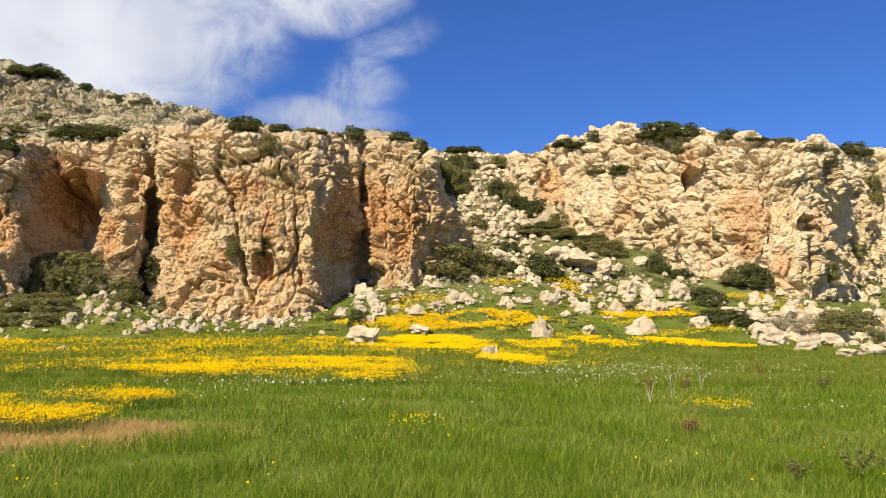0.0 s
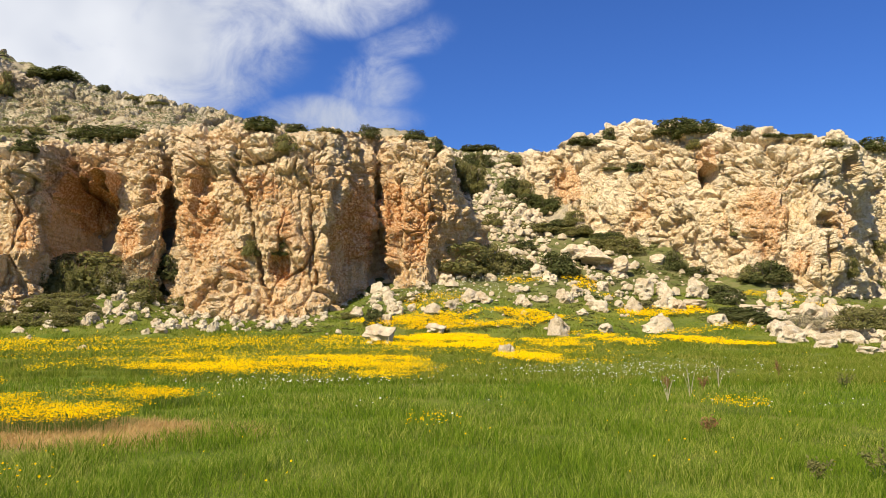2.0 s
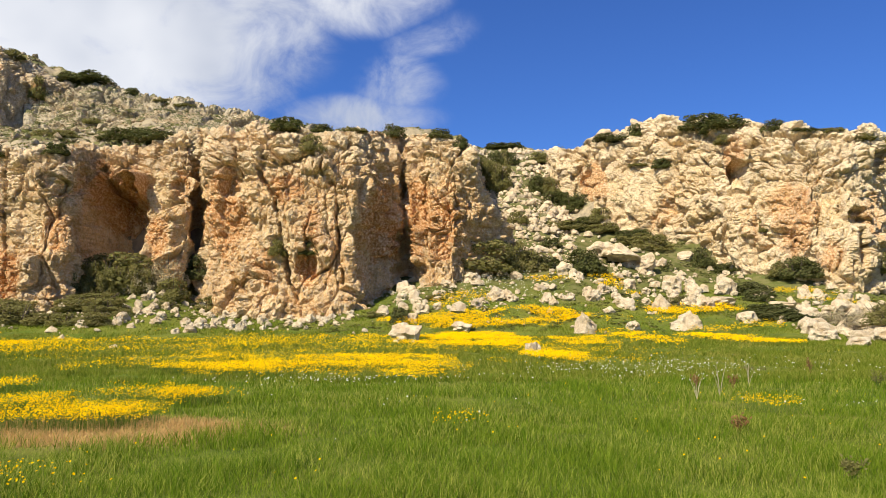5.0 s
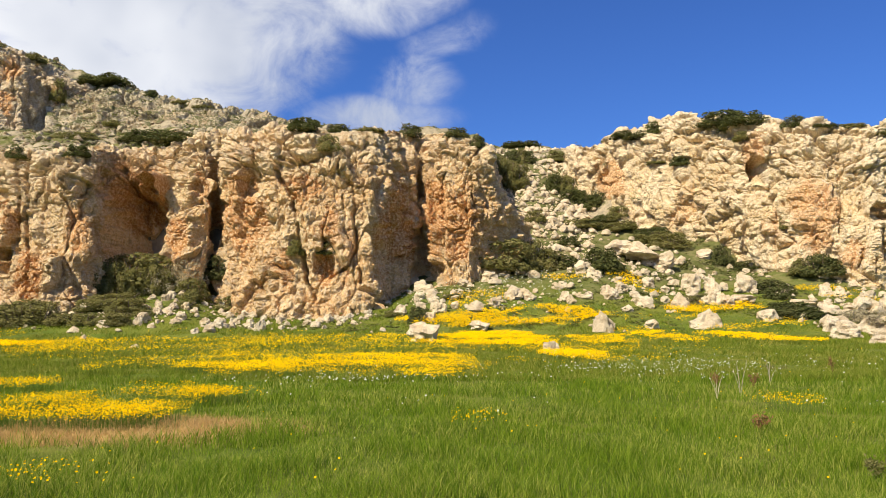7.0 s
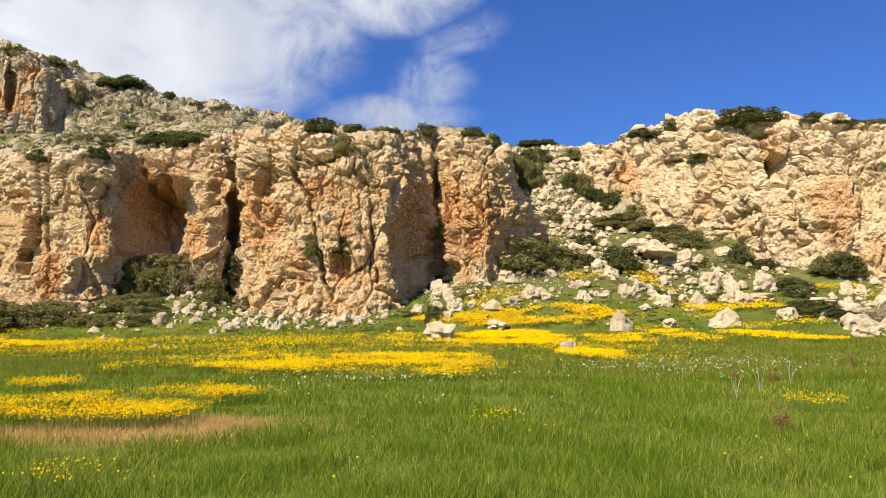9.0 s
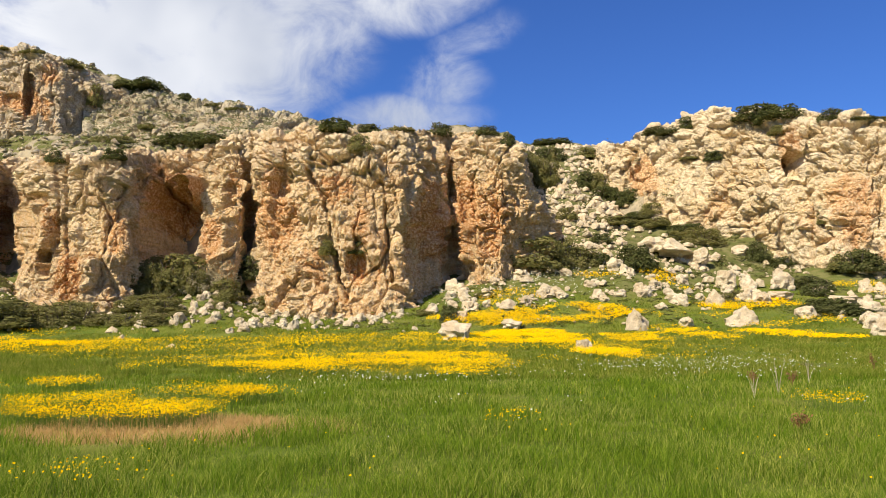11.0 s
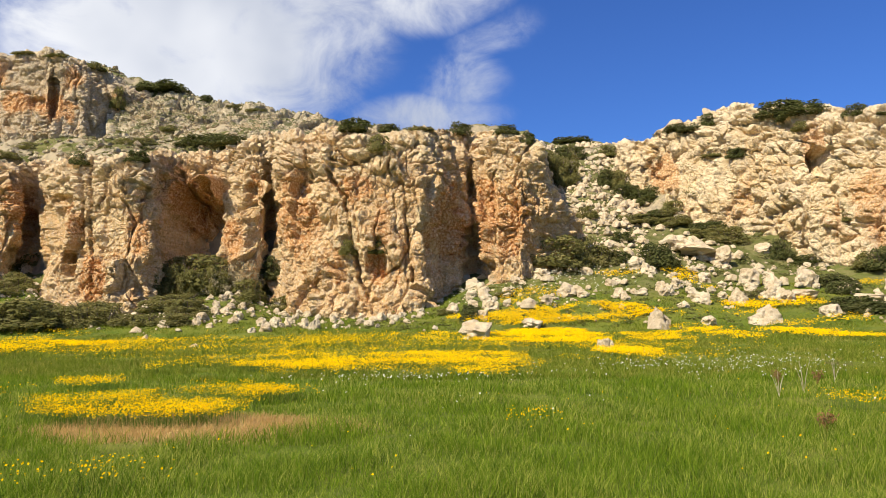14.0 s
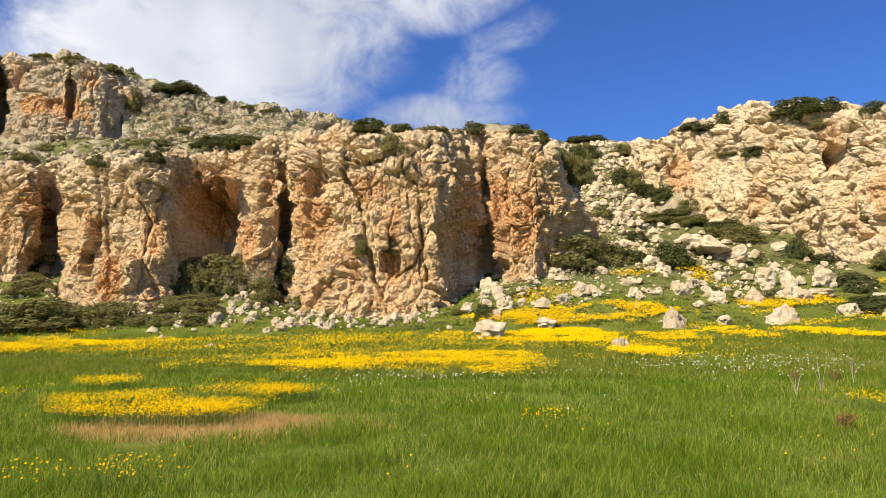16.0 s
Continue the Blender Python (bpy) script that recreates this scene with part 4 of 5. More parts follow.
# ---- shrubs ----
def shrub_leaves(seed, count, leaf, lobes=34):
    """Small leaves in close clumps over a wind-clipped dome, one metre across and one high."""
    rng = np.random.default_rng(seed)
    az, el = rng.uniform(0, 6.283, lobes), np.arcsin(rng.uniform(-0.02, 0.98, lobes))
    el[::3] = rng.uniform(0.0, 0.25, len(el[::3]))
    reach = rng.uniform(0.78, 1.0, lobes)
    centre = np.stack([np.cos(az) * np.cos(el), np.sin(az) * np.cos(el), np.sin(el)], 1) * reach[:, None] * (0.37, 0.37, 0.78)
    size = rng.uniform(0.13, 0.20, lobes)
    k = rng.integers(0, lobes, count)
    d = rng.normal(size=(count, 3)) + centre[k] * 1.6
    d /= np.linalg.norm(d, axis=1, keepdims=True)
    c = centre[k] + d * (size[k] * rng.uniform(0.35, 1.0, count) ** 0.4)[:, None] * (1, 1, 1.1)
    inner = rng.random(count) < 0.22
    c[inner] *= rng.uniform(0.3, 0.9, inner.sum())[:, None]
    c[:, 2] = np.abs(c[:, 2])
    n = d + rng.normal(size=(count, 3)) * 0.5
    n /= np.linalg.norm(n, axis=1, keepdims=True)
    t = np.cross(n, rng.normal(size=(count, 3)))
    t /= np.linalg.norm(t, axis=1, keepdims=True)
    b = np.cross(n, t)
    L = leaf * rng.uniform(0.6, 1.4, count)[:, None]
    v = np.stack([c - b * L * 0.6, c + b * L * 0.6, c + t * L * 1.3], 1).reshape(-1, 3)
    return v, np.arange(3 * count).reshape(-1, 3)


def shrub_twigs(seed, stems=9):
    rng = np.random.default_rng(seed)
    vs, fs, base = [], [], 0
    for _ in range(stems):
        a, lean = rng.uniform(0, 6.283), rng.uniform(0.1, 0.42)
        end = np.array([math.cos(a) * lean, math.sin(a) * lean, rng.uniform(0.45, 0.85)])
        for j, (q, r) in enumerate(((np.array([math.cos(a) * 0.03, math.sin(a) * 0.03, -0.08]), 0.022), (end * (0.6, 0.6, 0.45), 0.015), (end, 0.005))):
            ring = [q + (r * math.cos(w), r * math.sin(w), 0) for w in (0, 2.094, 4.189)]
            vs += ring
        for j in (0, 3):
            for k in range(3):
                fs.append((base + j + k, base + j + (k + 1) % 3, base + j + 3 + (k + 1) % 3, base + j + 3 + k))
        base += 9
    return np.array(vs), np.array(fs)


def shrub(kind, seed, mat, count, leaf, label):
    root = new(kind)
    for name, data in (("foliage", mesh_of("foliage", *shrub_leaves(seed, count, leaf), mat, False)), ("twig_frame", mesh_of("twig_frame", *shrub_twigs(seed), BARK, True))):
        new(name, data).parent = root
    root.matrix_world = pose(0, -60 - seed, -30)
    return tagged(root, label, "shrub", "shrubs")


KINDS = [shrub("evergreen_shrub", 1, LEAF_DARK, 3300, 0.042, "dense dark green evergreen shrub growing between limestone rocks"),
         shrub("evergreen_shrub", 2, LEAF_DARK, 3300, 0.040, "dense dark green evergreen shrub growing between limestone rocks"),
         shrub("scrub_bush", 3, LEAF_OLIVE, 3300, 0.038, "low olive-green scrub bush at the foot of the cliff"),
         shrub("scrub_bush", 4, LEAF_OLIVE, 3300, 0.040, "low olive-green scrub bush at the foot of the cliff"),
         shrub("dry_bush", 5, LEAF_GREY, 2600, 0.030, "grey-brown twiggy dry bush at the foot of the cliff")]
USED = [False] * len(KINDS)


def plant(k, x, y, z, width, height):
    m = pose(x, y, z - 0.06 * height, TURN.uniform(-5, 5), TURN.uniform(-5, 5), TURN.uniform(0, 360))
    ob = KINDS[k]
    if USED[k]:
        ob = copy_thing(ob, m)
    USED[k] = True
    ob.matrix_world = m
    ob.scale = (width * 1.12, width * 1.05, height * 1.05)


FOOT_SHRUBS = [
    (6.49, 64.95, 5.98, 4.21),
    (10.45, 66.95, 3.85, 1.97),
    (14.81, 64.50, 2.28, 1.62),
    (17.87, 90.55, 4.14, 2.14),
    (15.54, 93.15, 2.75, 2.47),
    (17.91, 81.85, 3.62, 1.45),
    (9.05, 91.65, 3.38, 4.19),
    (11.50, 101.40, 2.99, 2.54),
    (-22.73, 57.20, 6.95, 3.71),
    (-19.26, 57.95, 4.27, 2.65),
    (-21.53, 51.70, 4.19, 1.30),
    (-19.76, 47.95, 2.47, 0.78),
    (31.54, 62.50, 4.05, 2.12),
    (26.58, 69.50, 1.64, 1.95),
    (23.13, 49.05, 2.60, 1.08),
    (25.31, 56.25, 2.24, 1.24),
    (26.94, 47.05, 2.91, 0.90),
    (30.98, 48.25, 3.27, 1.35),
    (29.82, 43.10, 1.91, 1.08),
    (43.66, 69.05, 2.65, 2.24),
    (50.24, 72.60, 3.21, 2.14),
    (-1.08, 48.50, 1.29, 1.00),
] + [
    (-18.03, 60.55, 3.57, 2.68),
    (-24.26, 57.15, 2.53, 1.68),
]
LOW_SHRUBS = [
    (-29.56, 46.85, 4.49, 2.55),
    (-27.35, 48.90, 3.60, 1.95),
    (-26.93, 52.55, 2.71, 1.55),
    (-32.75, 46.05, 4.07, 2.71),
    (-41.96, 63.00, 2.79, 1.86),
    (-36.77, 58.10, 3.00, 1.54),
    (21.75, 75.15, 3.10, 1.44),
    (19.50, 80.15, 2.95, 1.30),
    (18.15, 54.15, 1.44, 0.88),
    (17.61, 105.70, 3.12, 1.56),
    (4.89, 70.15, 2.07, 2.58),
    (-7.12, 60.35, 2.22, 1.33),
    (-15.58, 61.65, 1.82, 1.36),
    (-21.42, 47.65, 2.11, 0.91),
    (-20.57, 50.05, 1.84, 0.96),
    (23.01, 49.40, 2.91, 0.95),
    (26.29, 58.15, 2.57, 1.03),
    (10.27, 67.35, 3.47, 1.89),
    (14.83, 66.10, 2.44, 1.66),
    (-6.12, 58.10, 3.00, 1.11),
    (-1.21, 49.35, 1.09, 1.09),
    (19.57, 55.65, 1.64, 0.66),
] + [
    (27.97, 68.45, 2.52, 1.01),
    (-26.02, 49.00, 3.97, 1.66),
    (-28.16, 55.60, 2.46, 1.07),
    (-23.20, 49.05, 2.17, 0.94),
    (-19.52, 47.45, 2.10, 0.91),
    (-22.71, 53.65, 3.16, 0.95),
    (-18.90, 50.35, 1.48, 0.59),
    (-20.88, 57.70, 1.70, 0.68),
    (-17.27, 53.80, 1.59, 0.63),
    (6.30, 65.00, 1.92, 0.67),
    (-2.57, 51.10, 1.51, 0.53),
    (1.27, 55.15, 1.63, 0.49),
    (18.46, 91.30, 3.63, 1.75),
    (15.43, 93.95, 3.05, 2.77),
    (17.84, 82.10, 3.27, 1.21),
    (22.16, 77.30, 2.85, 1.37),
    (19.68, 82.45, 1.82, 1.70),
    (10.38, 79.15, 2.33, 1.63),
    (12.96, 73.45, 2.16, 1.08),
    (18.69, 71.95, 2.33, 1.17),
]
FOOT_SCRUB = [
    (-63.0, -1.2, 11.8, 4.1, 2),
    (-52.8, -0.1, 6.6, 2.4, 3),
    (-38.6, 4.1, 9.6, 4.7, 2),
    (-32.2, 4.4, 5.2, 3.7, 4),
    (-28.4, 5.0, 3.7, 3.2, 0),
    (-26.5, 1.0, 4.4, 1.9, 2),
    (8.8, 6.6, 8.1, 4.3, 2),
    (14.9, 6.3, 4.7, 2.9, 3),
    (22.2, 5.9, 5.2, 3.4, 0),
    (-65.6, 3.2, 4.4, 1.9, 3),
    (-61.0, 7.0, 3.7, 1.8, 2),
    (31.4, 9.2, 5.2, 2.2, 2),
    (47.4, -0.0, 4.9, 2.2, 0),
    (63.5, -0.3, 5.9, 2.5, 2),
    (56.2, -0.5, 3.7, 1.2, 4),
    (68.3, -2.1, 2.9, 2.2, 2),
] + [
    (44.0, 3.3, 4.4, 1.8, 0),
    (-1.7, -0.4, 1.9, 1.5, 0),
]
CREST_SHRUBS = [
    (-44.1, 30.6, 5.9, 1.6, 0),
    (-37.7, 29.1, 1.8, 0.9, 0),
    (-33.8, 28.2, 2.2, 0.4, 2),
    (-30.8, 27.6, 2.9, 0.4, 2),
    (-17.4, 24.4, 4.9, 1.9, 0),
    (-12.7, 24.4, 2.9, 1.1, 0),
    (-8.5, 24.5, 3.2, 0.6, 3),
    (-3.4, 23.9, 3.2, 1.9, 1),
    (2.9, 23.8, 3.2, 1.3, 0),
    (5.6, 22.5, 1.9, 1.9, 1),
    (11.4, 22.5, 4.7, 0.9, 0),
    (-63.7, 36.3, 2.9, 0.5, 3),
    (-58.8, 35.8, 3.7, 0.5, 3),
    (-53.4, 34.0, 2.7, 1.0, 3),
]
LEDGE_SHRUBS = [
    (-14.1, 22.0, 3.5, 2.2, 3),
    (-36.8, 23.0, 8.8, 1.6, 0),
    (-47.7, 23.4, 5.9, 1.0, 2),
    (-55.0, 20.8, 2.9, 1.6, 0),
    (-47.2, 21.1, 3.2, 1.5, 0),
    (-65.6, 21.8, 3.2, 1.2, 2),
    (-62.4, 23.0, 2.9, 1.0, 3),
    (-42.8, 25.0, 2.5, 1.0, 2),
    (-50.0, 28.7, 1.8, 2.9, 3),
    (-18.2, 8.2, 2.2, 1.9, 3),
    (-14.4, 8.3, 2.8, 1.6, 0),
    (10.3, 17.4, 2.7, 3.7, 2),
    (16.4, 20.7, 3.2, 1.6, 2),
    (17.4, 16.8, 1.8, 2.2, 2),
    (20.9, 14.5, 4.4, 1.6, 0),
    (20.1, 11.8, 5.2, 1.5, 2),
    (24.6, 13.2, 2.2, 1.6, 2),
]
BROW_SHRUBS = [
    (26.3, 23.8, 4.4, 1.0, 0),
    (29.2, 24.5, 2.2, 1.6, 0),
    (40.1, 25.6, 7.4, 2.2, 0),
    (48.1, 25.4, 3.2, 1.6, 0),
    (52.2, 25.3, 2.9, 0.6, 0),
    (55.8, 25.4, 2.9, 0.6, 2),
    (60.3, 24.4, 2.7, 0.9, 2),
    (63.2, 24.0, 1.9, 0.7, 2),
    (66.5, 23.9, 4.4, 1.9, 0),
    (29.8, 20.3, 2.9, 0.6, 2),
    (32.7, 20.2, 2.7, 1.2, 0),
    (41.2, 23.6, 2.4, 1.2, 3),
    (46.2, 11.8, 1.2, 1.5, 2),
    (50.8, 5.8, 4.7, 2.9, 1),
    (37.4, 7.0, 2.2, 2.7, 0),
    (62.1, 6.5, 2.9, 2.9, 2),
    (68.7, 17.4, 2.9, 4.4, 2),
    (66.3, 9.4, 2.9, 2.2, 2),
]
bpy.context.view_layer.update()
GRAPH = bpy.context.evaluated_depsgraph_get()


def top_of(x, y, z):
    """Height of the rock or ground under a point a little above z."""
    hit, place, *_ = scene.ray_cast(GRAPH, Vector((x, y, z + 6)), Vector((0, 0, -1)))
    return place.z if hit else z


def rock_at(bearing, grade):
    """The first rock or ground seen from the meadow by bearing and grade, stepping down from the sky to the brow."""
    for k in range(24):
        way = Vector((bearing / 100, 1, (grade - 0.12 * k) / 100)).normalized()
        hit, place, *_ = scene.ray_cast(GRAPH, Vector((0, 0, EYE_LEVEL)), way)
        if hit:
            return place
    return None


SITES = []
for i, (x, y, w, h) in enumerate(FOOT_SHRUBS + LOW_SHRUBS):
    kind = 4 if i in (9, 16, 18, 27) else (0, 1)[i % 2] if i in (1, 2, 3, 4, 5, 7, 12, 13, 14, 15, 19, 21) or 39 <= i <= 46 or i >= 58 else (2, 3)[i % 2]
    grow = 1.3 if i in (3, 4, 5, 6, 7, 16, 17, 18) else 1.0
    w, h = w * grow, h * grow
    many = 1 if w < 2.6 else int(w / 1.15)
    for j in range(many):
        e = (j + 0.5) / many - 0.5
        ww, hh = (w, h) if many == 1 else (w / many * 1.9, h * (1 - 1.1 * e * e) * TURN.uniform(0.72, 1.05))
        px, py = x + e * w * 0.8, y + (TURN.uniform(-0.6, 0.9) if many > 1 else 0)
        SITES.append((kind if TURN.random() < 0.8 else 3, px, py, float(land(px, py)), ww, hh))
for bearing, grade, w, h, kind in CREST_SHRUBS + LEDGE_SHRUBS + BROW_SHRUBS + FOOT_SCRUB:
    many = max(1, round(w / (2.0 * h)))
    for j in range(many):
        e = (j + 0.5) / many - 0.5
        p = rock_at(bearing + e * w * 0.8, grade)
        if p:
            m = p.y / 100
            ww, hh = (w, h) if many == 1 else (w / many * 1.7, h * (1 - 1.2 * e * e) * TURN.uniform(0.8, 1.05))
            SITES.append((kind, p.x, p.y + 0.12 * ww * m, p.z - 0.05 * hh * m, ww * m * 1.1, hh * m * 1.25))
for site in SITES:
    plant(*site)


def low_scrub():
    """Cushions of thorny scrub too many to count, over the hill, the gully and the stony slope."""
    rng = np.random.default_rng(88)
    leaves, faces = shrub_leaves(9, 38, 0.14, 6)
    n = 20000
    s = rng.uniform(-0.76, 0.76, n)
    d = np.where(rng.random(n) < 0.5, rng.uniform(46, 74, n), rng.uniform(62, 112, n))
    x, y = s * d, d
    z = land(x, y)
    lumps = fractal(np.stack([x / 6, y / 6, 0 * x], 1), 99, 2)
    keep = (z > np.where(s < -0.08, 0.35, 0.6)) & (rng.random(n) < ramp(z, 1.5, 9) * 0.2 + 0.3) & (np.abs(land(x, y + 1) - z) < 1.5) & (lumps > 0.42) & ~((d < 66) & (z > 9))
    vs, fs, base = [], [], 0
    for i in np.nonzero(keep)[0][:6500]:
        h = top_of(x[i], y[i], z[i]) if z[i] > 9 else z[i]
        if h - z[i] > 5:
            continue
        w, a = 0.30 + 0.95 * rng.random() ** 2, rng.uniform(0, 6.283)
        turn = np.array([[math.cos(a), -math.sin(a), 0], [math.sin(a), math.cos(a), 0], [0, 0, 1]])
        vs.append((leaves * (w, w, w * rng.uniform(0.35, 0.6))) @ turn.T + (x[i], y[i], h - 0.05))
        fs.append(faces + base * len(leaves))
        base += 1
    tagged(new("low_scrub", mesh_of("low_scrub", np.concatenate(vs), np.concatenate(fs), LEAF_LOW, False)), "low grey-green thorny scrub cushions between the rocks", "scrub", kind="stuff")


low_scrub()

# ---- grass and flowers ----
def wedge(rng, n, near, far, half=0.80):
    """Points in front of the camera, thinning with distance."""
    d = near * (far / near) ** rng.random(n)
    s = rng.uniform(-half, half, n)
    return s * d, d


def blades(name, label, x, y, height, width, mat, seed, lean=0.65, segments=2):
    rng = np.random.default_rng(seed)
    n = len(x)
    z = land(x, y) - 0.01
    a, b = rng.uniform(0, 6.283, n), rng.uniform(0, 6.283, n)
    side = np.stack([np.cos(a), np.sin(a), 0 * a], 1) * (width / 2)[:, None]
    tilt = lean * height * rng.uniform(0.2, 1.6, n)
    tip = np.stack([np.cos(b) * tilt + 0.06 * height, np.sin(b) * tilt, height], 1)
    root = np.stack([x, y, z], 1)
    if segments == 2:
        mid = root + tip * (0.35, 0.35, 0.6)
        v = np.stack([root - side, root + side, mid - side * 0.75, mid + side * 0.75, root + tip], 1).reshape(-1, 3)
        k = 5 * np.arange(n)[:, None]
        f = np.concatenate([k + (0, 1, 3), k + (0, 3, 2), k + (2, 3, 4)])
    else:
        v = np.stack([root - side, root + side, root + tip], 1).reshape(-1, 3)
        f = 3 * np.arange(n)[:, None] + (0, 1, 2)
    return tagged(new(name, mesh_of(name, v, f, mat, False)), label, "grass", kind="stuff")


def make_grass():
    rng = np.random.default_rng(21)
    x, y = wedge(rng, 146000, 5.4, 20)
    tuft = fractal(np.stack([x / 0.7, y / 0.7, 0 * x], 1), 61, 3)
    dry = dryness(x, y)
    keep = rng.random(len(x)) > dry * 1.1
    x, y, tuft = x[keep], y[keep], tuft[keep]
    h = (0.07 + 0.13 * ramp(tuft, 0.3, 0.72)) * rng.uniform(0.55, 1.35, len(x))
    blades("grass", "long bright green meadow grass in spring", x, y, h, np.maximum(0.006, y * 0.0008), GRASS, 22)
    x, y = wedge(rng, 330000, 19, 60)
    z = land(x, y)
    tuft = fractal(np.stack([x / 1.2, y / 1.2, 0 * x], 1), 62, 3)
    keep = rng.random(len(x)) > ramp(z, 2.5, 6) * 0.5
    x, y, tuft = x[keep], y[keep], tuft[keep]
    h = (0.06 + 0.16 * ramp(tuft, 0.3, 0.72)) * rng.uniform(0.6, 1.25, len(x)) * (1 - 0.35 * ramp(land(x, y), 0.2, 1.5))
    blades("meadow_grass", "bright green meadow grass toward the slope", x, y, h, y * 0.0011, FAR_GRASS, 23, segments=1)
    n = 26000
    cx, cy, rx, ry, _ = DRY_PATCHES[0]
    a, r = rng.uniform(0, 6.283, n), np.sqrt(rng.random(n)) * 1.3
    x, y = cx + rx * r * np.cos(a), cy + ry * r * np.sin(a)
    keep = rng.random(n) < dryness(x, y)
    x, y = x[keep], y[keep]
    blades("dry_grass", "flattened reddish-tan dry grass patch in the meadow", x, y, rng.uniform(0.04, 0.12, len(x)), np.full(len(x), 0.009), DRY_GRASS, 24, 0.9)


make_grass()

FLOWER_PATCHES = [
    (-2.1, 22.6, 4.2, 3.9, 1.00),
    (-6.7, 24.8, 3.1, 4.2, 0.25),
    (-5.15, 13.3, 2.3, 2.1, 1.4),
    (-8.6, 16.3, 0.7, 1.1, 0.60),
    (-14.5, 32.2, 3.1, 5.0, 0.16),
    (-8.1, 38.2, 2.8, 5.8, 0.13),
    (2.6, 38.8, 2.6, 6.7, 1.20),
    (2.5, 48.5, 3.9, 1.9, 1.70),
    (8.0, 49.0, 2.7, 2.0, 1.70),
    (8.9, 39.0, 2.0, 2.8, 0.90),
    (12.4, 41.1, 1.8, 3.9, 1.00),
    (12.1, 44.2, 2.0, 1.9, 0.70),
    (15.4, 41.8, 2.2, 3.7, 1.00),
    (17.0, 39.7, 1.8, 3.8, 0.80),
    (18.1, 45.4, 2.0, 0.9, 0.60),
    (12.8, 37.9, 1.1, 2.2, 0.60),
    (2.8, 54.2, 2.4, 2.1, 0.50),
    (5.2, 28.0, 1.1, 2.9, 1.00),
] + [
    (5.8, 13.2, 0.7, 0.6, 0.50),
    (5.0, 13.1, 0.4, 0.6, 0.30),
    (0.7, 10.6, 0.4, 0.4, 0.20),
    (-3.7, 7.2, 0.4, 0.4, 0.10),
    (10.9, 62.3, 1.8, 1.8, 0.80),
    (15.4, 59.6, 1.4, 3.8, 0.70),
    (18.1, 52.0, 3.6, 2.5, 1.50),
    (11.2, 48.8, 5.4, 1.0, 0.70),
    (-2.9, 30.6, 7.4, 9.0, 0.07),
    (-12.3, 36.1, 8.0, 7.7, 0.12),
    (5.6, 33.1, 4.9, 5.9, 0.10),
    (30.2, 56.5, 2.5, 3.1, 0.50),
    (-27.1, 44.1, 2.9, 2.0, 0.40),
    (-21.3, 34.2, 2.8, 5.7, 0.90),
    (-8.7, 16.1, 0.7, 0.9, 0.50),
    (-9.3, 14.5, 0.5, 0.8, 0.50),
    (-4.0, 6.9, 0.95, 0.4, 0.22),
    (-17.6, 39.8, 2.9, 4.3, 0.16),
] + [
    (-1.9, 38.8, 1.7, 4.5, 0.25),
    (21.4, 45.9, 2.4, 1.5, 0.40),
]


def flower_heads(name, label, x, y, z, size, mat, seed, thing="flower"):
    """Small open cups on the tops of stalks, tipped towards the light."""
    rng = np.random.default_rng(seed)
    n = len(x)
    c = np.stack([x, y, z], 1)
    up = np.array((-0.25, -0.45, 1.0)) + rng.normal(size=(n, 3)) * 0.35
    up /= np.linalg.norm(up, axis=1, keepdims=True)
    t = np.cross(up, rng.normal(size=(n, 3)))
    t /= np.linalg.norm(t, axis=1, keepdims=True)
    b = np.cross(up, t)
    r = (size * rng.uniform(0.75, 1.25, n))[:, None]
    ring = [c + r * (math.cos(w) * t + math.sin(w) * b) + up * r * 0.35 for w in (0, 1.257, 2.513, 3.770, 5.027)]
    v = np.stack([c, *ring], 1).reshape(-1, 3)
    k = 6 * np.arange(n)[:, None]
    close = 6 * np.nonzero(y < 19)[0][:, None]
    afar = 6 * np.nonzero(y >= 19)[0][:, None]
    f = np.concatenate([close + (0, 1 + j, 1 + (j + 1) % 5) for j in range(5)] + [afar + (1, 2, 3), afar + (1, 3, 5)])
    return tagged(new(name, mesh_of(name, v, f, mat, False)), label, thing, kind="stuff")


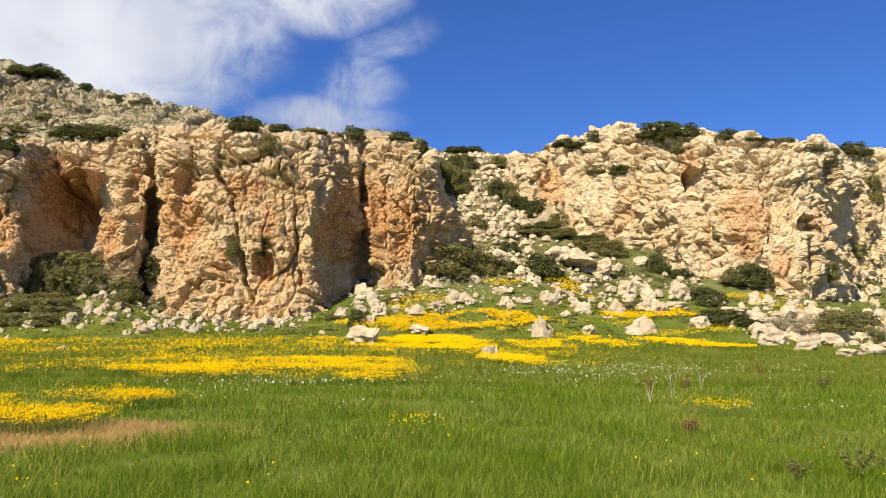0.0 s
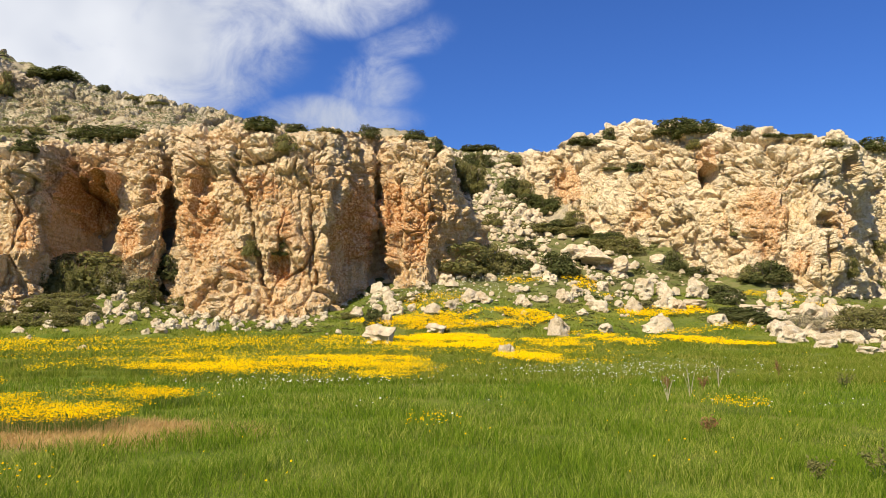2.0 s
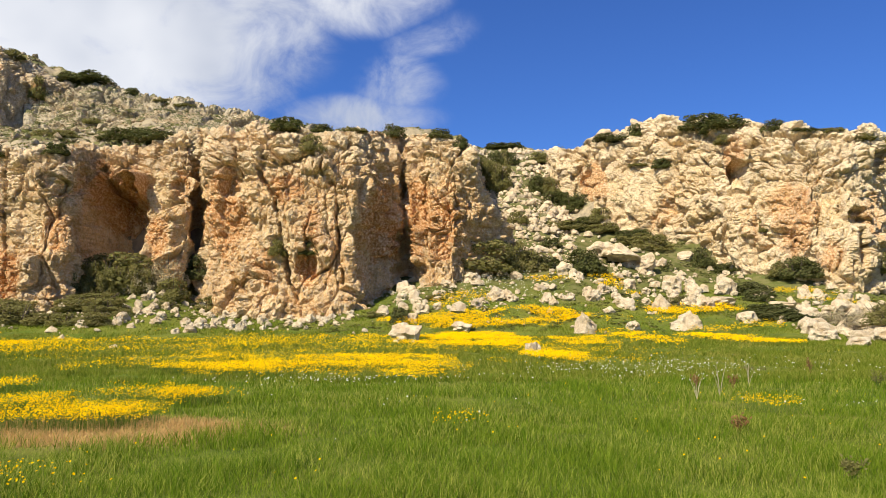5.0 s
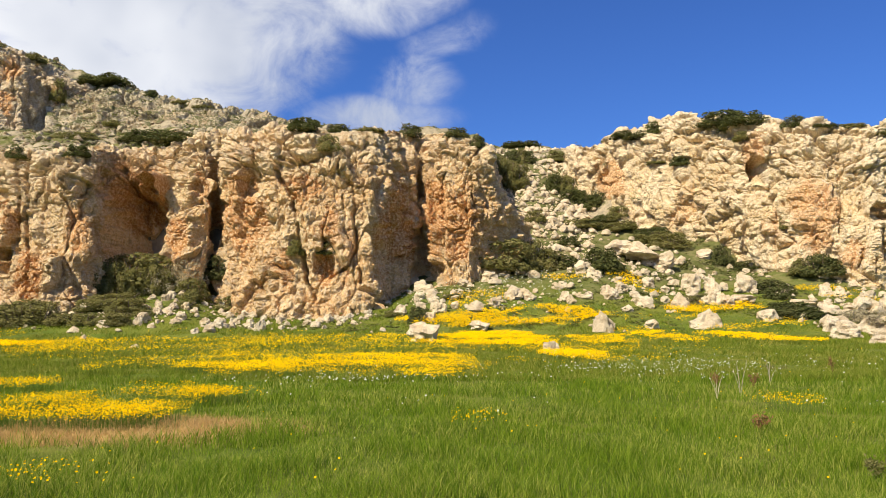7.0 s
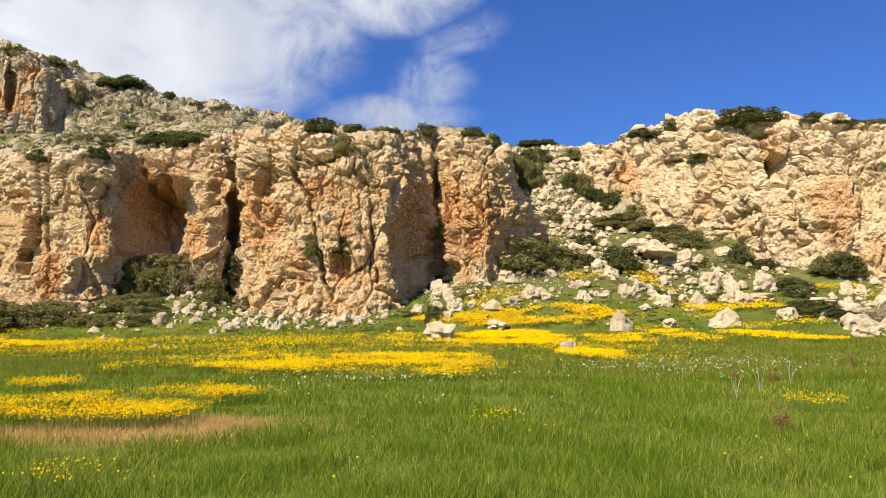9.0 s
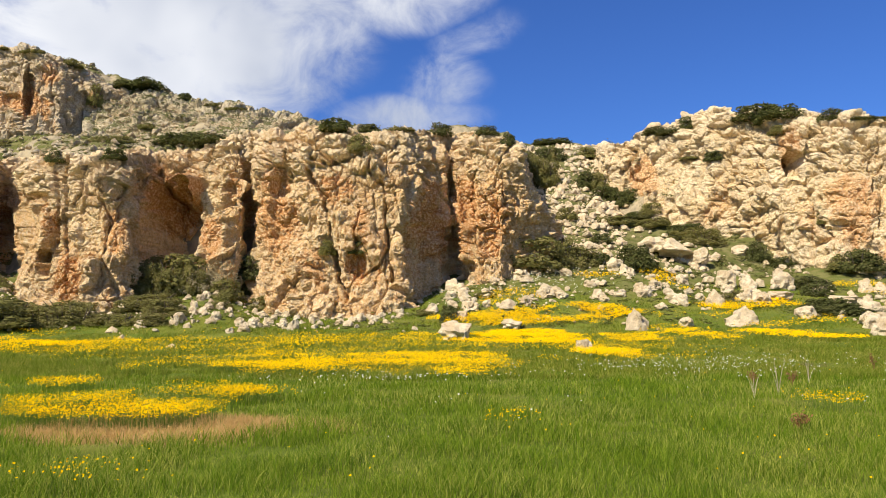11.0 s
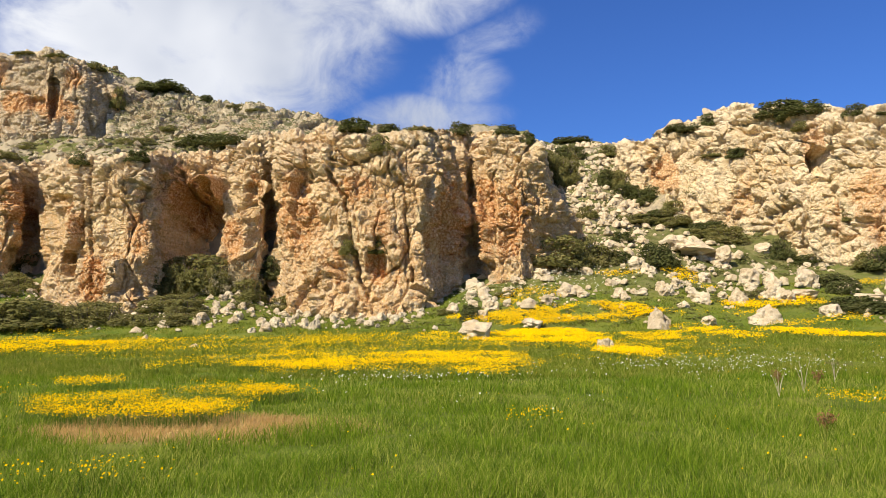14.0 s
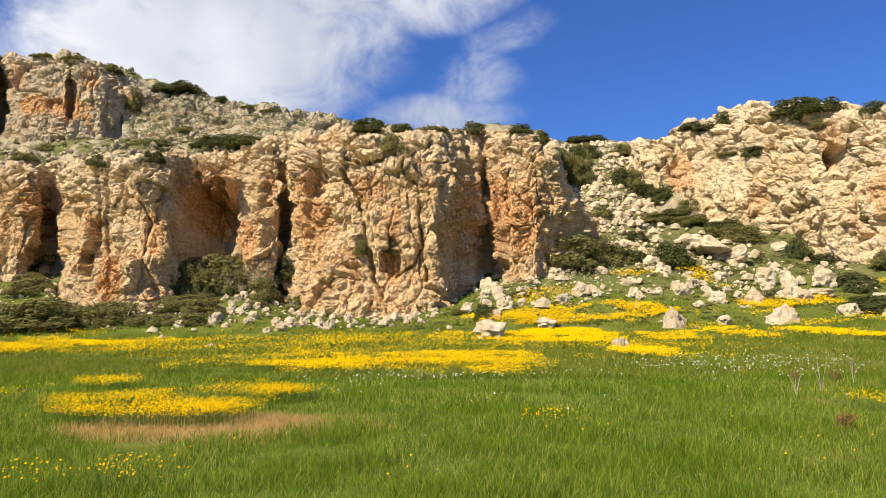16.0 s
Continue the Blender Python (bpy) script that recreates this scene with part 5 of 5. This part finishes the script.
def make_flowers():
    rng = np.random.default_rng(31)
    px, py = [], []
    for cx, cy, rx, ry, dense in FLOWER_PATCHES:
        n = int(rx * ry * 3.1416 * 1.7 * 3700 * dense / (3.2 + 0.0105 * cy * cy))
        a, r = rng.uniform(0, 6.283, n), np.sqrt(rng.random(n)) * 1.3
        x, y = cx + rx * r * np.cos(a), cy + ry * r * np.sin(a)
        rag = fractal(np.stack([x / 2.4, y / (0.5 + 0.03 * cy), 0 * x], 1), 71, 3) * 0.6 + fractal(np.stack([x / 0.55, y / 0.45, 0 * x], 1), 73, 3) * 0.4
        keep = rag > 0.455 + 0.11 * r ** 2 + 0.12 * (rng.random(n) - 0.5)
        px.append(x[keep])
        py.append(y[keep])
    n = 160
    x, y = wedge(rng, n, 6.5, 45)
    px.append(x)
    py.append(y)
    x, y = np.concatenate(px), np.concatenate(py)
    h = rng.uniform(0.18, 0.32, len(x))
    z = land(x, y) + h
    flower_heads("yellow_flowers", "bright yellow daisies in dense drifts in the meadow", x, y, z, np.maximum(0.011, 0.00085 * y), PETAL, 32)
    near = y < 26
    blades("flower_stalks", "thin green stalks of the yellow daisies", x[near], y[near], h[near], np.full(near.sum(), 0.005), STALK, 33, 0.0, 1)
    white = [(5.6, 20.5, 3.4, 3.0, 220), (9.5, 25.0, 5.0, 4.0, 200), (-2.0, 18.0, 2.6, 1.6, 150), (8.0, 12.8, 2.0, 1.0, 24), (0.0, 12.0, 5.0, 4.0, 14), (6.0, 60.0, 6.0, 7.0, 350), (2.0, 54.0, 8.0, 6.0, 160)]
    wx = [c + rx * rng.normal(size=k) * 0.55 for c, _, rx, _, k in white]
    wy = [c + ry * rng.normal(size=k) * 0.55 for _, c, _, ry, k in white]
    x, y = np.concatenate(wx), np.concatenate(wy)
    flower_heads("white_flowers", "scattered small white flower heads in the grass", x, y, land(x, y) + 0.22, np.maximum(0.016, 0.0010 * y), WHITE_PETAL, 34)


make_flowers()


# ---- weeds standing in the grass ----
RUST_LEAF = material("rusty_weed_leaves", leaf_look((0.26, 0.135, 0.05, 1), (0.36, 0.21, 0.085, 1), (0.20, 0.13, 0.05, 1), 0.25, 0.8))
STRAW = material("pale_dry_stalks", leaf_look((0.62, 0.52, 0.34, 1), (0.72, 0.63, 0.45, 1), (0.50, 0.40, 0.24, 1), 0.2, 0.8))


def weed(name, label, x, y, width, height, stems, leaves, stalk_mat, leaf_mat, seed):
    rng = np.random.default_rng(seed)
    root = new(name)
    root.matrix_world = pose(x, y, float(land(x, y)))
    tips = []
    for k in range(stems):
        a, lean = rng.uniform(0, 6.283), rng.uniform(0.1, 0.5) * width
        end = np.array((math.cos(a) * lean, math.sin(a) * lean * 0.7, height * rng.uniform(0.7, 1.05)))
        bend = end * (0.4, 0.4, 0.55)
        v = [q + r * np.array((math.cos(w), math.sin(w), 0)) for q, r in ((end * 0, 0.006), (bend, 0.005), (end, 0.002)) for w in (0, 2.09, 4.19)]
        f = [(j + i, j + (i + 1) % 3, j + 3 + (i + 1) % 3, j + 3 + i) for j in (0, 3) for i in range(3)]
        new("stalk", mesh_of("stalk", v, f, stalk_mat, True)).parent = root
        tips += [bend + (end - bend) * w for w in rng.random(max(1, leaves // stems))] if leaves else []
    if tips:
        c = np.array(tips) + rng.normal(size=(len(tips), 3)) * 0.02
        d = rng.normal(size=c.shape) + (0, 0, 0.4)
        d *= (0.05 / np.linalg.norm(d, axis=1))[:, None]
        e = np.cross(d, rng.normal(size=c.shape))
        e *= (0.012 / np.linalg.norm(e, axis=1))[:, None]
        v = np.stack([c, c + d * 0.5 + e, c + d, c + d * 0.5 - e], 1).reshape(-1, 3)
        tagged(new("foliage", mesh_of("foliage", v, np.arange(len(v)).reshape(-1, 4), leaf_mat, False)), kind="stuff").parent = root
    return tagged(root, label, "weed", "weeds in the meadow")


WEEDS = [
    (4.51, 10.70, 0.35, 0.27, 0),
    (11.39, 22.00, 0.52, 0.49, 0),
    (7.07, 17.10, 0.30, 0.30, 0),
    (6.38, 17.45, 0.33, 0.31, 0),
    (10.35, 17.05, 0.60, 0.43, 1),
    (4.85, 7.45, 0.75, 0.40, 1),
    (4.37, 7.65, 0.28, 0.19, 1),
    (6.09, 15.35, 0.45, 0.70, 2),
    (5.49, 15.00, 0.33, 0.50, 2),
    (7.86, 18.05, 0.40, 0.53, 2),
    (10.20, 23.00, 0.85, 0.20, 1),
]
for i, (x, y, w, h, kind) in enumerate(WEEDS):
    if kind == 0:
        weed("dock_plant", "withered rust-brown dock plant in green grass", x, y, w, h, 6, 130, RUST_LEAF, RUST_LEAF, 300 + i)
    elif kind == 1:
        weed("thistle_plant", "dark green bushy weed standing in the meadow grass", x, y, w, h, 8, 220, STALK, LEAF_OLIVE, 300 + i)
    else:
        weed("dry_stalks", "bare pale dry stalks rising above the grass", x, y, w, h, 5, 0, STRAW, STRAW, 300 + i)
